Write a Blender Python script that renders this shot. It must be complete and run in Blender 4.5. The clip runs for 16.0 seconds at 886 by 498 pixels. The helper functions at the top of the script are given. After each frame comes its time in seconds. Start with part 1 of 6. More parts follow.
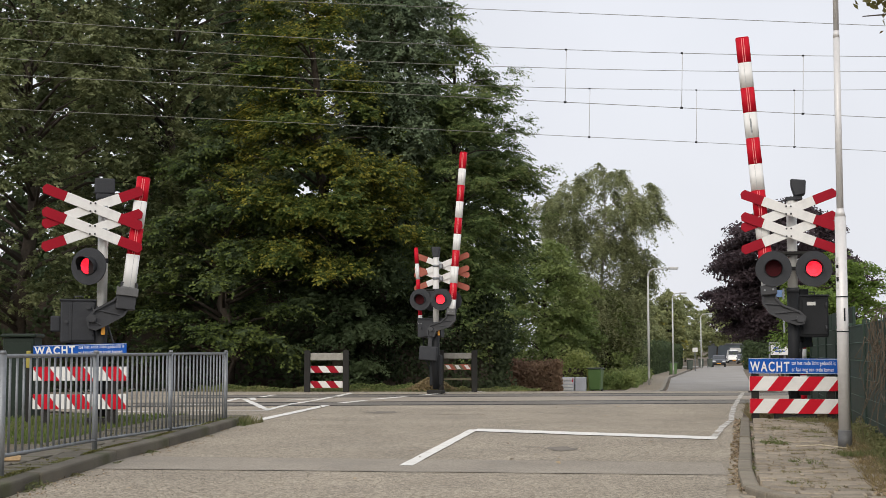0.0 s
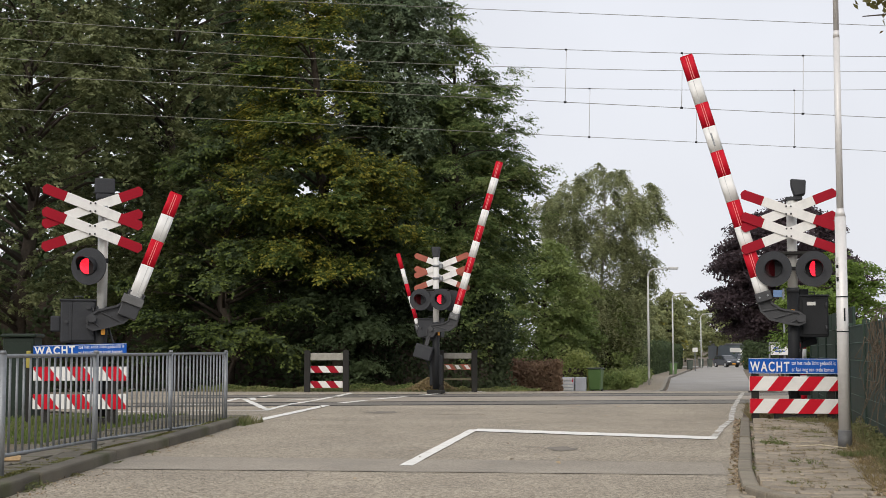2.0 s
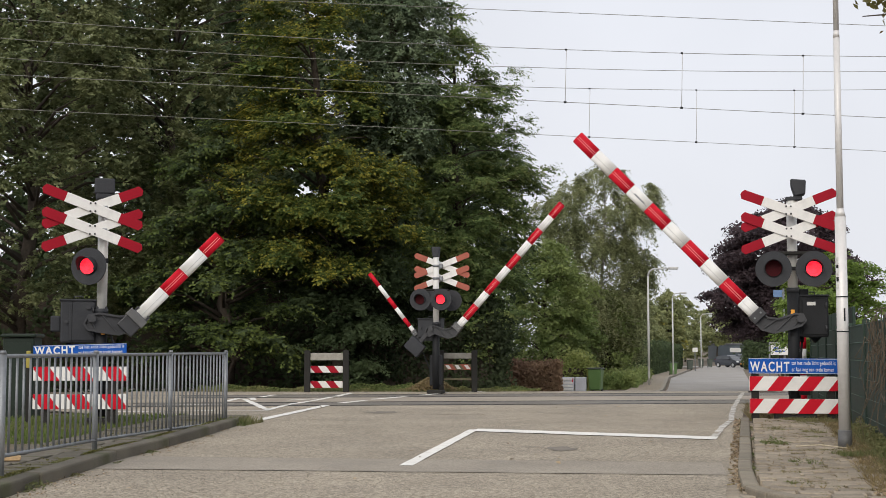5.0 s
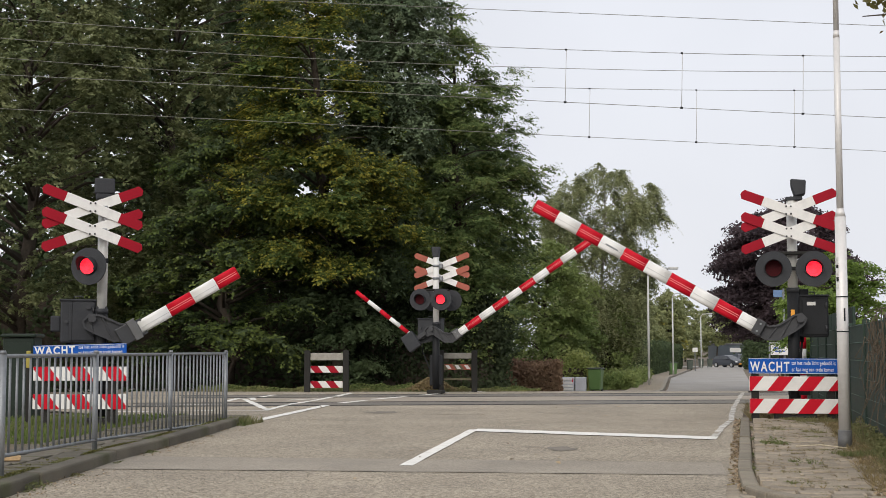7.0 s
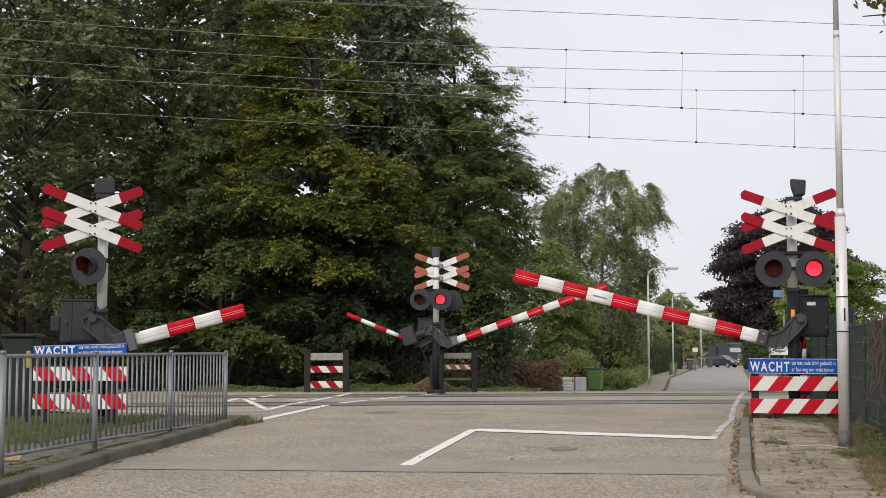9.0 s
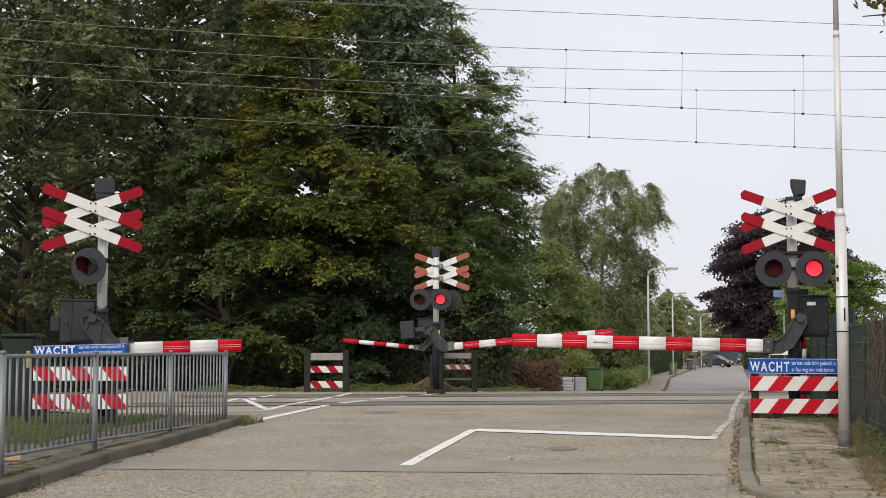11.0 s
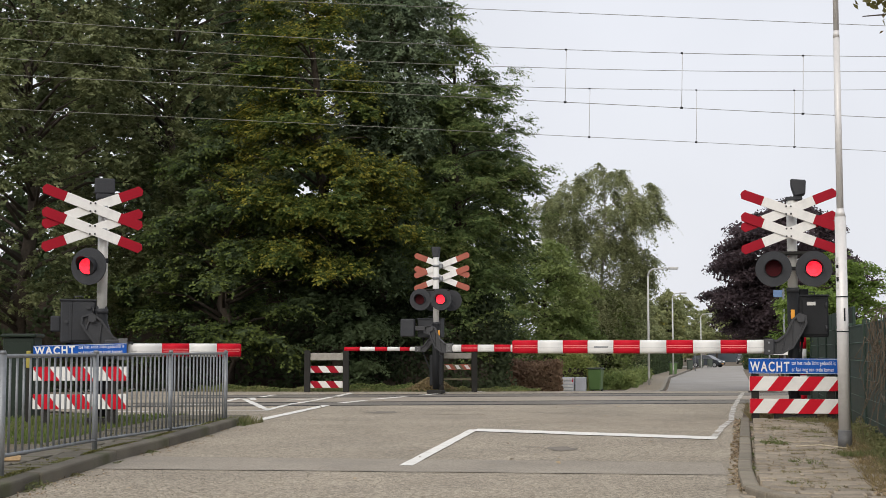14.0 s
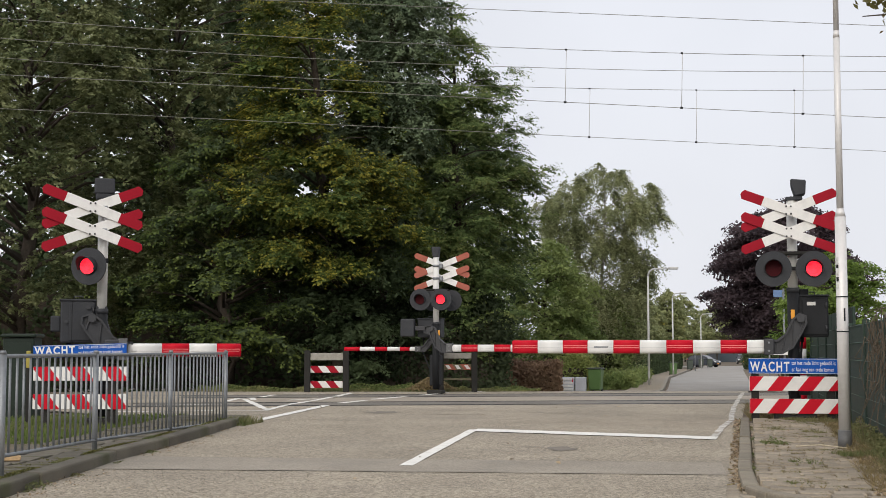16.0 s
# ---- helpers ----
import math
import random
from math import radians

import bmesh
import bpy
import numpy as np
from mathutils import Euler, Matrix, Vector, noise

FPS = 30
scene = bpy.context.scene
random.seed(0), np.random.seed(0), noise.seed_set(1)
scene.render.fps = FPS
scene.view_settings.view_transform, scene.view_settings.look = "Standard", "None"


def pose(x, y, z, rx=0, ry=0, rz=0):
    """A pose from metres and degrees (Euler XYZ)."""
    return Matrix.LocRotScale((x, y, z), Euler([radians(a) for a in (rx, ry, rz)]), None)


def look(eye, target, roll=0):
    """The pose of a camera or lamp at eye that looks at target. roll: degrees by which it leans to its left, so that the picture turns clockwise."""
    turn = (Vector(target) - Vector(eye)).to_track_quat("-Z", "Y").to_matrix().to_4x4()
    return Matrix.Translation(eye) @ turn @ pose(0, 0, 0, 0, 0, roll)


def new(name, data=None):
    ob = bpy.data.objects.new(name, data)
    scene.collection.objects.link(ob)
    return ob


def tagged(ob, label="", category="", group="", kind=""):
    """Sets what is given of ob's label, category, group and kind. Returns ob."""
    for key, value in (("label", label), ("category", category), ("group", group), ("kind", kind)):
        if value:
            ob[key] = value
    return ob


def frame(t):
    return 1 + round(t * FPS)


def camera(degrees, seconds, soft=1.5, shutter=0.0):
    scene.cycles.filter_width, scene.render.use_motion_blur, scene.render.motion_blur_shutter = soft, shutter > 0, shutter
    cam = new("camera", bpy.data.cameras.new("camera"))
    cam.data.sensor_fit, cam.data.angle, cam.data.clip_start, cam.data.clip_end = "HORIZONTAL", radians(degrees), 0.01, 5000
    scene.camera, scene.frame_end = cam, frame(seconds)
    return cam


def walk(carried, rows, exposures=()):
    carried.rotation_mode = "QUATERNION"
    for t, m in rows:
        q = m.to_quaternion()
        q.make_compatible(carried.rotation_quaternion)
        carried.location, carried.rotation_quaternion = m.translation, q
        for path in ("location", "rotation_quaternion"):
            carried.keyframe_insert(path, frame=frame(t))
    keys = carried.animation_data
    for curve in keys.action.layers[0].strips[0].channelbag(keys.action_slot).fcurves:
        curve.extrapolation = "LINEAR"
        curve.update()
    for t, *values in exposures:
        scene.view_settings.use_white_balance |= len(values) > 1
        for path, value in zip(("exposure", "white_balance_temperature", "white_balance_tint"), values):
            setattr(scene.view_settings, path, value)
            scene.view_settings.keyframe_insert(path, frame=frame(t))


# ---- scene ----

cam = camera(36.18, 16.0, soft=0.75)
EYE = pose(0, 0, 0.93, 90 + 4.265, 0, 0)
walk(cam, [(0.0, EYE), (16.0, EYE)])

# ---- world and light: a bright overcast sky ----
world = bpy.data.worlds.new("overcast")
scene.world = world
world.use_nodes = True
wn = world.node_tree.nodes
sky = wn.new("ShaderNodeTexSky")
sky.sky_type, sky.sun_disc = "NISHITA", False
sky.sun_elevation, sky.sun_rotation = radians(48), radians(215)
sky.air_density, sky.dust_density, sky.ozone_density = 1.0, 6.0, 1.0
dim = wn.new("ShaderNodeVectorMath")
dim.operation = "SCALE"
dim.inputs["Scale"].default_value = 0.09
veil = wn.new("ShaderNodeMix")
veil.data_type = "RGBA"
veil.inputs[0].default_value = 0.86
veil.inputs[7].default_value = (0.815, 0.83, 0.885, 1)
world.node_tree.links.new(sky.outputs[0], dim.inputs[0])
world.node_tree.links.new(dim.outputs[0], veil.inputs[6])
cloud, spread, tint = wn.new("ShaderNodeTexNoise"), wn.new("ShaderNodeMapRange"), wn.new("ShaderNodeVectorMath")
cloud.inputs["Scale"].default_value, cloud.inputs["Detail"].default_value = 3.0, 4.0
world.node_tree.links.new(wn.new("ShaderNodeTexCoord").outputs["Generated"], cloud.inputs["Vector"])
world.node_tree.links.new(cloud.outputs[0], spread.inputs[0])
spread.inputs[1].default_value, spread.inputs[2].default_value = 0.3, 0.7
spread.inputs[3].default_value, spread.inputs[4].default_value = 0.93, 1.05
tint.operation = "SCALE"
world.node_tree.links.new(veil.outputs[2], tint.inputs[0])
world.node_tree.links.new(spread.outputs[0], tint.inputs["Scale"])
world.node_tree.links.new(tint.outputs[0], wn["Background"].inputs[0])
wn["Background"].inputs[1].default_value = 1.0

sun = new("sun", bpy.data.lights.new("sun", "SUN"))
sun.data.energy, sun.data.angle, sun.data.color = 1.45, radians(35), (1.0, 0.93, 0.82)
sun.matrix_world = look((-12, -17, 24), (0, 20, 0))
scene.view_settings.exposure = 0.2


# ---- materials ----
def mat(name, color, rough=0.6, metal=0.0, vary=0.25, scale=6.0, fine=60.0, bump=0.2, stain=0.0, stain_color=(0.08, 0.07, 0.05),
        stain_scale=1.2, stain_from=(0.52, 0.72), obj=0.0, leafy=0.0, coat=0.0, spec=0.5):
    """A surface with variation at two scales, optional stains, relief and object to object variation."""
    m = bpy.data.materials.new(name)
    m.use_nodes = True
    n, link = m.node_tree.nodes, m.node_tree.links.new
    b = n["Principled BSDF"]
    b.inputs["Roughness"].default_value, b.inputs["Metallic"].default_value = rough, metal
    b.inputs["Coat Weight"].default_value = coat
    b.inputs["Specular IOR Level"].default_value = spec
    co = n.new("ShaderNodeTexCoord")
    big, small = n.new("ShaderNodeTexNoise"), n.new("ShaderNodeTexNoise")
    for t, s in ((big, scale), (small, fine)):
        t.inputs["Scale"].default_value, t.inputs["Detail"].default_value = s, 5
        link(co.outputs["Object"], t.inputs["Vector"])
    add = n.new("ShaderNodeMath")
    add.operation = "ADD"
    link(big.outputs[0], add.inputs[0])
    link(small.outputs[0], add.inputs[1])
    ramp = n.new("ShaderNodeMapRange")
    ramp.inputs[1].default_value, ramp.inputs[2].default_value = 0.6, 1.4
    ramp.inputs[3].default_value, ramp.inputs[4].default_value = 1 - vary, 1 + vary
    link(add.outputs[0], ramp.inputs[0])
    tone = n.new("ShaderNodeVectorMath")
    tone.operation = "SCALE"
    tone.inputs[0].default_value = color[:3]
    link(ramp.outputs[0], tone.inputs["Scale"])
    out = tone.outputs[0]
    if obj or leafy:
        src = n.new("ShaderNodeObjectInfo").outputs["Random"] if obj else n.new("ShaderNodeNewGeometry").outputs["Random Per Island"]
        r2 = n.new("ShaderNodeMapRange")
        k = obj or leafy
        r2.inputs[3].default_value, r2.inputs[4].default_value = 1 - k, 1 + k
        link(src, r2.inputs[0])
        t2 = n.new("ShaderNodeVectorMath")
        t2.operation = "SCALE"
        link(out, t2.inputs[0])
        link(r2.outputs[0], t2.inputs["Scale"])
        out = t2.outputs[0]
    if stain:
        st = n.new("ShaderNodeTexNoise")
        st.inputs["Scale"].default_value, st.inputs["Detail"].default_value = stain_scale, 8
        link(co.outputs["Object"], st.inputs["Vector"])
        sr = n.new("ShaderNodeMapRange")
        sr.inputs[1].default_value, sr.inputs[2].default_value, sr.inputs[4].default_value = *stain_from, stain
        link(st.outputs[0], sr.inputs[0])
        mx = n.new("ShaderNodeMix")
        mx.data_type = "RGBA"
        mx.inputs[7].default_value = (*stain_color, 1)
        link(sr.outputs[0], mx.inputs[0])
        link(out, mx.inputs[6])
        out = mx.outputs[2]
    link(out, b.inputs["Base Color"])
    if bump:
        bp = n.new("ShaderNodeBump")
        bp.inputs["Strength"].default_value, bp.inputs["Distance"].default_value = bump, 0.01
        link(small.outputs[0], bp.inputs["Height"])
        link(bp.outputs[0], b.inputs["Normal"])
    return m


def leaf_mat(name, color, other, spread=0.18):
    """Leaves: each one its own tone between two colours, a little light passing through."""
    m = bpy.data.materials.new(name)
    m.use_nodes = True
    n, link = m.node_tree.nodes, m.node_tree.links.new
    b = n["Principled BSDF"]
    b.inputs["Roughness"].default_value = 0.6
    b.inputs["Specular IOR Level"].default_value = 0.22
    geo, co, big = n.new("ShaderNodeNewGeometry"), n.new("ShaderNodeTexCoord"), n.new("ShaderNodeTexNoise")
    big.inputs["Scale"].default_value, big.inputs["Detail"].default_value = 0.55, 3
    link(co.outputs["Object"], big.inputs["Vector"])
    mr = n.new("ShaderNodeMapRange")
    mr.inputs[1].default_value, mr.inputs[2].default_value = 0.42, 0.68
    link(big.outputs[0], mr.inputs[0])
    ad = n.new("ShaderNodeMath")
    ad.operation = "MULTIPLY_ADD"
    ad.inputs[1].default_value = 0.5
    link(geo.outputs["Random Per Island"], ad.inputs[0])
    link(mr.outputs[0], ad.inputs[2])
    ad.use_clamp = True
    mx = n.new("ShaderNodeMix")
    mx.data_type = "RGBA"
    mx.inputs[6].default_value, mx.inputs[7].default_value = (*color, 1), (*other, 1)
    link(ad.outputs[0], mx.inputs[0])
    sc = n.new("ShaderNodeMapRange")
    sc.inputs[3].default_value, sc.inputs[4].default_value = 1 - spread, 1 + spread
    link(geo.outputs["Random Per Island"], sc.inputs[0])
    ton = n.new("ShaderNodeVectorMath")
    ton.operation = "SCALE"
    link(mx.outputs[2], ton.inputs[0])
    link(sc.outputs[0], ton.inputs["Scale"])
    link(ton.outputs[0], b.inputs["Base Color"])
    tr = n.new("ShaderNodeBsdfTranslucent")
    link(ton.outputs[0], tr.inputs[0])
    ms = n.new("ShaderNodeMixShader")
    ms.inputs[0].default_value = 0.46
    link(b.outputs[0], ms.inputs[1])
    link(tr.outputs[0], ms.inputs[2])
    link(ms.outputs[0], n["Material Output"].inputs[0])
    return m


def glow_mat(name, color, strength):
    m = bpy.data.materials.new(name)
    m.use_nodes = True
    b = m.node_tree.nodes["Principled BSDF"]
    b.inputs["Base Color"].default_value = (0.4, 0.01, 0.02, 1)
    b.inputs["Emission Color"].default_value = (*color, 1)
    n, link = m.node_tree.nodes, m.node_tree.links.new
    co, cells, mr, sep = n.new("ShaderNodeTexCoord"), n.new("ShaderNodeTexVoronoi"), n.new("ShaderNodeMapRange"), n.new("ShaderNodeSeparateColor")
    cells.inputs["Scale"].default_value = 55
    link(co.outputs["Object"], cells.inputs["Vector"])
    link(cells.outputs["Color"], sep.inputs[0])
    mr.inputs[3].default_value, mr.inputs[4].default_value = strength * 0.5, strength * 1.5
    link(sep.outputs[0], mr.inputs[0])
    link(mr.outputs[0], b.inputs["Emission Strength"])
    return m


def glass_mat(name, color, rough=0.05):
    m = bpy.data.materials.new(name)
    m.use_nodes = True
    b = m.node_tree.nodes["Principled BSDF"]
    b.inputs["Base Color"].default_value = (*color, 1)
    b.inputs["Roughness"].default_value = rough
    b.inputs["Coat Weight"].default_value = 0.6
    return m


def speckle(m, scale, low, high):
    """Adds the small stones of an asphalt surface to a material's tone and relief."""
    n, link = m.node_tree.nodes, m.node_tree.links.new
    b = n["Principled BSDF"]
    src = b.inputs["Base Color"].links[0].from_socket
    co = n.new("ShaderNodeTexCoord")
    vo = n.new("ShaderNodeTexVoronoi")
    vo.inputs["Scale"].default_value = scale
    link(co.outputs["Object"], vo.inputs["Vector"])
    sep = n.new("ShaderNodeSeparateColor")
    link(vo.outputs["Color"], sep.inputs[0])
    mr = n.new("ShaderNodeMapRange")
    mr.inputs[3].default_value, mr.inputs[4].default_value = low, high
    link(sep.outputs[0], mr.inputs[0])
    sc = n.new("ShaderNodeVectorMath")
    sc.operation = "SCALE"
    link(src, sc.inputs[0])
    link(mr.outputs[0], sc.inputs["Scale"])
    link(sc.outputs[0], b.inputs["Base Color"])
    return m


ASPHALT = mat("worn_asphalt", (0.306, 0.264, 0.203), 0.9, vary=0.3, scale=0.7, fine=75, bump=0.5, stain=0.45, stain_color=(0.195, 0.172, 0.142), stain_scale=0.5)
ASPHALT_PATCH = mat("smooth_asphalt", (0.292, 0.256, 0.206), 0.88, vary=0.25, scale=1.1, fine=70, bump=0.4, stain=0.3, stain_color=(0.14, 0.13, 0.12))
STONE = mat("aggregate", (0.315, 0.278, 0.222), 0.9, vary=0.2, leafy=0.38, bump=0.0)
STAIN = mat("oil_stained_asphalt", (0.19, 0.165, 0.135), 0.85, vary=0.3, scale=6, fine=60, bump=0.4)
TAR = mat("tar_seam", (0.19, 0.168, 0.138), 0.7, vary=0.4)
FAR_ASPHALT = mat("grey_asphalt", (0.30, 0.283, 0.26), 0.9, vary=0.2, scale=0.5, fine=30, bump=0.3)
speckle(ASPHALT, 58, 0.55, 1.5)
speckle(ASPHALT_PATCH, 110, 0.75, 1.25)
PAINT = mat("road_paint", (0.78, 0.76, 0.71), 0.75, vary=0.1, scale=8, fine=120, bump=0.3, stain=0.45, stain_color=(0.45, 0.42, 0.37), stain_scale=9)
RUBBER = mat("crossing_panel", (0.165, 0.15, 0.128), 0.85, vary=0.3, scale=2, bump=0.4, obj=0.1)
INFILL = mat("pale_infill", (0.31, 0.27, 0.218), 0.9, vary=0.25, scale=1.2, bump=0.4)
RAIL = mat("rail_steel", (0.20, 0.18, 0.165), 0.45, 0.8, vary=0.3, scale=4)
BALLAST = mat("ballast", (0.20, 0.17, 0.14), 0.95, vary=0.5, scale=9, fine=25, bump=1.0)
CONCRETE = mat("concrete", (0.30, 0.27, 0.22), 0.9, vary=0.2, scale=3, fine=90, bump=0.3, stain=0.5, stain_color=(0.17, 0.16, 0.12), stain_scale=3, obj=0.12)
PAVER = mat("pavers", (0.292, 0.246, 0.186), 0.92, vary=0.45, scale=5, fine=110, bump=0.4, stain=0.4, stain_color=(0.14, 0.12, 0.085), stain_scale=4, obj=0.22)
KERB_OLD = mat("mossy_concrete", (0.112, 0.099, 0.075), 0.95, vary=0.4, scale=4, fine=80, bump=0.4, stain=0.8, stain_color=(0.062, 0.066, 0.026), stain_scale=2.2, obj=0.2)
KERB_WORN = mat("weathered_kerb", (0.205, 0.178, 0.135), 0.93, vary=0.3, scale=5, fine=90, bump=0.4, stain=0.7, stain_color=(0.105, 0.092, 0.062), stain_scale=3.5, obj=0.18)
SOIL = mat("soil", (0.13, 0.10, 0.07), 0.95, vary=0.4, scale=4, fine=35, bump=0.8, stain=0.6, stain_color=(0.08, 0.10, 0.04), stain_scale=0.8)
GRASS = leaf_mat("grass", (0.105, 0.160, 0.038), (0.165, 0.195, 0.062))
VERGE = leaf_mat("verge_leaves", (0.115, 0.160, 0.048), (0.215, 0.215, 0.085), 0.3)
DRY = leaf_mat("dry_grass", (0.30, 0.225, 0.125), (0.24, 0.20, 0.10), 0.4)
LITTER = leaf_mat("fallen_leaf", (0.26, 0.19, 0.12), (0.41, 0.32, 0.21), 0.45)
WEED = leaf_mat("weeds", (0.13, 0.17, 0.06), (0.24, 0.22, 0.11))
GALV = mat("galvanised_steel", (0.225, 0.238, 0.250), 0.5, 0.55, vary=0.18, scale=5, fine=40, bump=0.1, stain=0.3, stain_color=(0.25, 0.25, 0.24), stain_scale=6)
ALU = mat("brushed_aluminium", (0.66, 0.645, 0.63), 0.42, 0.15, vary=0.08, scale=2, fine=30, bump=0.05)
WHITE = mat("white_paint", (0.735, 0.725, 0.70), 0.45, vary=0.05, scale=3, bump=0.05, stain=0.3, stain_color=(0.50, 0.50, 0.48), stain_scale=7)
OFFWHITE = mat("weathered_white_paint", (0.66, 0.655, 0.63), 0.5, vary=0.08, scale=4, bump=0.05, stain=0.35, stain_color=(0.42, 0.41, 0.37), stain_scale=5)
BOOM_WHITE = mat("boom_white", (0.74, 0.735, 0.715), 0.4, vary=0.03, scale=2, bump=0.03, stain=0.12, stain_color=(0.55, 0.54, 0.51), stain_scale=5)
BOOM_SEAM = mat("grey_strip", (0.50, 0.50, 0.50), 0.4, vary=0.06, bump=0.0)
RED = mat("red_reflective", (0.50, 0.008, 0.022), 0.5, spec=0.12, vary=0.1, scale=4, bump=0.05)
RED_DIM = mat("dull_red", (0.30, 0.008, 0.02), 0.6, spec=0.12, vary=0.12, scale=4, bump=0.05)
RED_BACK = mat("faded_red", (0.33, 0.085, 0.05), 0.6, vary=0.15, scale=4, bump=0.05)
RED_PALE = mat("reflector_strip", (0.75, 0.22, 0.22), 0.35, vary=0.06, bump=0.0)
DARK = mat("dark_grey_paint", (0.036, 0.038, 0.043), 0.6, spec=0.25, vary=0.2, scale=5, bump=0.1, stain=0.3, stain_color=(0.06, 0.06, 0.06), stain_scale=5)
BLACK = mat("black_paint", (0.017, 0.018, 0.020), 0.6, spec=0.2, vary=0.2, scale=5, bump=0.1)
CAST = mat("cast_grey", (0.036, 0.037, 0.041), 0.5, 0.1, vary=0.2, scale=7, bump=0.15, stain=0.3, stain_color=(0.05, 0.05, 0.05), stain_scale=6)
CLAMP = mat("pale_cast_grey", (0.11, 0.11, 0.11), 0.55, 0.1, vary=0.2, scale=7, bump=0.15)
BLUE = mat("blue_sign", (0.008, 0.085, 0.40), 0.45, spec=0.15, vary=0.08, scale=3, bump=0.0)
AMBER = mat("amber_reflector", (0.75, 0.33, 0.03), 0.35, vary=0.05, bump=0.0)
PAINT_WORN = mat("worn_road_paint", (0.62, 0.60, 0.56), 0.8, vary=0.15, scale=8, bump=0.3, stain=1.0, stain_color=(0.29, 0.255, 0.205), stain_scale=9, stain_from=(0.46, 0.56))
PVC = mat("recycled_plastic", (0.026, 0.025, 0.023), 0.8, spec=0.2, vary=0.25, scale=6, bump=0.3)
PLANK = mat("grey_plank", (0.30, 0.285, 0.25), 0.85, vary=0.2, scale=5, bump=0.3, stain=0.4, stain_scale=6)
MOSS = leaf_mat("moss", (0.115, 0.112, 0.034), (0.175, 0.165, 0.055), 0.4)
MOSSY = mat("mossy_plank", (0.16, 0.14, 0.085), 0.9, vary=0.3, scale=6, bump=0.3)
GREEN = mat("green_fence", (0.014, 0.033, 0.023), 0.7, vary=0.3, scale=4, bump=0.2, stain=0.25, stain_color=(0.05, 0.06, 0.04), stain_scale=5)
CABINET = mat("cabinet_green", (0.016, 0.026, 0.019), 0.6, vary=0.2, scale=4, bump=0.1, spec=0.25)
GREEN_WIRE = mat("green_wire", (0.06, 0.11, 0.085), 0.5, vary=0.2, bump=0.0)
BIN_GREEN = mat("bin_green", (0.095, 0.175, 0.055), 0.5, vary=0.12, scale=3, bump=0.05)
BIN_DARK = mat("bin_dark", (0.06, 0.075, 0.06), 0.6, vary=0.15, bump=0.05)
CRATE = mat("grey_crate", (0.46, 0.47, 0.51), 0.55, vary=0.12, scale=4, bump=0.05)
WIRE = mat("overhead_wire", (0.22, 0.22, 0.19), 0.7, 0.0, vary=0.1, bump=0.0)
BARK = mat("bark", (0.07, 0.055, 0.042), 0.95, vary=0.4, scale=3, fine=18, bump=1.0)
BIRCH_BARK = mat("pale_bark", (0.30, 0.27, 0.23), 0.9, vary=0.4, scale=3, fine=14, bump=0.6)
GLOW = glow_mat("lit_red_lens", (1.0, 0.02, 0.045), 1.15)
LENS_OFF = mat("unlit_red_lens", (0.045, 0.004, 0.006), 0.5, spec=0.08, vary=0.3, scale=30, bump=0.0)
GLASS = glass_mat("car_glass", (0.03, 0.035, 0.04))
TYRE = mat("tyre_rubber", (0.02, 0.02, 0.02), 0.85, vary=0.2, bump=0.2)
POLE = mat("pole_grey_paint", (0.50, 0.50, 0.49), 0.6, vary=0.08, bump=0.05)
RIM = mat("alloy", (0.5, 0.5, 0.5), 0.4, 0.8, vary=0.05, bump=0.0)
CAR_GREY = mat("slate_car_paint", (0.022, 0.026, 0.035), 0.4, vary=0.05, bump=0.0, coat=0.25)
CAR_WHITE = mat("white_van_paint", (0.72, 0.72, 0.72), 0.3, vary=0.04, bump=0.0, coat=0.5)
TEAL = mat("slate_cladding", (0.085, 0.105, 0.125), 0.6, vary=0.08, scale=1, bump=0.1)
ROOF = mat("grey_roof", (0.18, 0.18, 0.19), 0.8, vary=0.2, bump=0.2)
HEADLIGHT = glass_mat("headlight_glass", (0.75, 0.78, 0.8), 0.08)


# ---- mesh helpers ----
def mesh_of(name, bm, *mats):
    me = bpy.data.meshes.new(name)
    bm.to_mesh(me)
    bm.free()
    for m in mats:
        me.materials.append(m)
    return me


def part(name, bm, material, parent=None, label="", at=None):
    mats = material if isinstance(material, (list, tuple)) else [material]
    ob = new(name, mesh_of(name, bm, *mats))
    if parent is not None:
        ob.parent = parent
    if at is not None:
        ob.matrix_basis = at
    if label:
        ob["label"] = label
    return ob


def thing(name, at, label, category, group="", kind=""):
    ob = new(name)
    ob.empty_display_size = 0.2
    ob.matrix_basis = at
    return tagged(ob, label, category, group, kind)


def box(c, s, bevel=0.0, rot=(0, 0, 0), bm=None):
    """A box of size s about c, with bevelled edges."""
    own = bmesh.new()
    bmesh.ops.create_cube(own, size=1, matrix=Matrix.Diagonal((*s, 1)))
    if bevel:
        bmesh.ops.bevel(own, geom=own.edges[:], offset=bevel, segments=2, affect="EDGES", profile=0.5)
    bmesh.ops.transform(own, matrix=pose(*c, *rot), verts=own.verts)
    return join(bm, own)


def join(bm, own):
    if bm is None:
        return own
    me = bpy.data.meshes.new("t")
    own.to_mesh(me)
    own.free()
    bm.from_mesh(me)
    bpy.data.meshes.remove(me)
    return bm


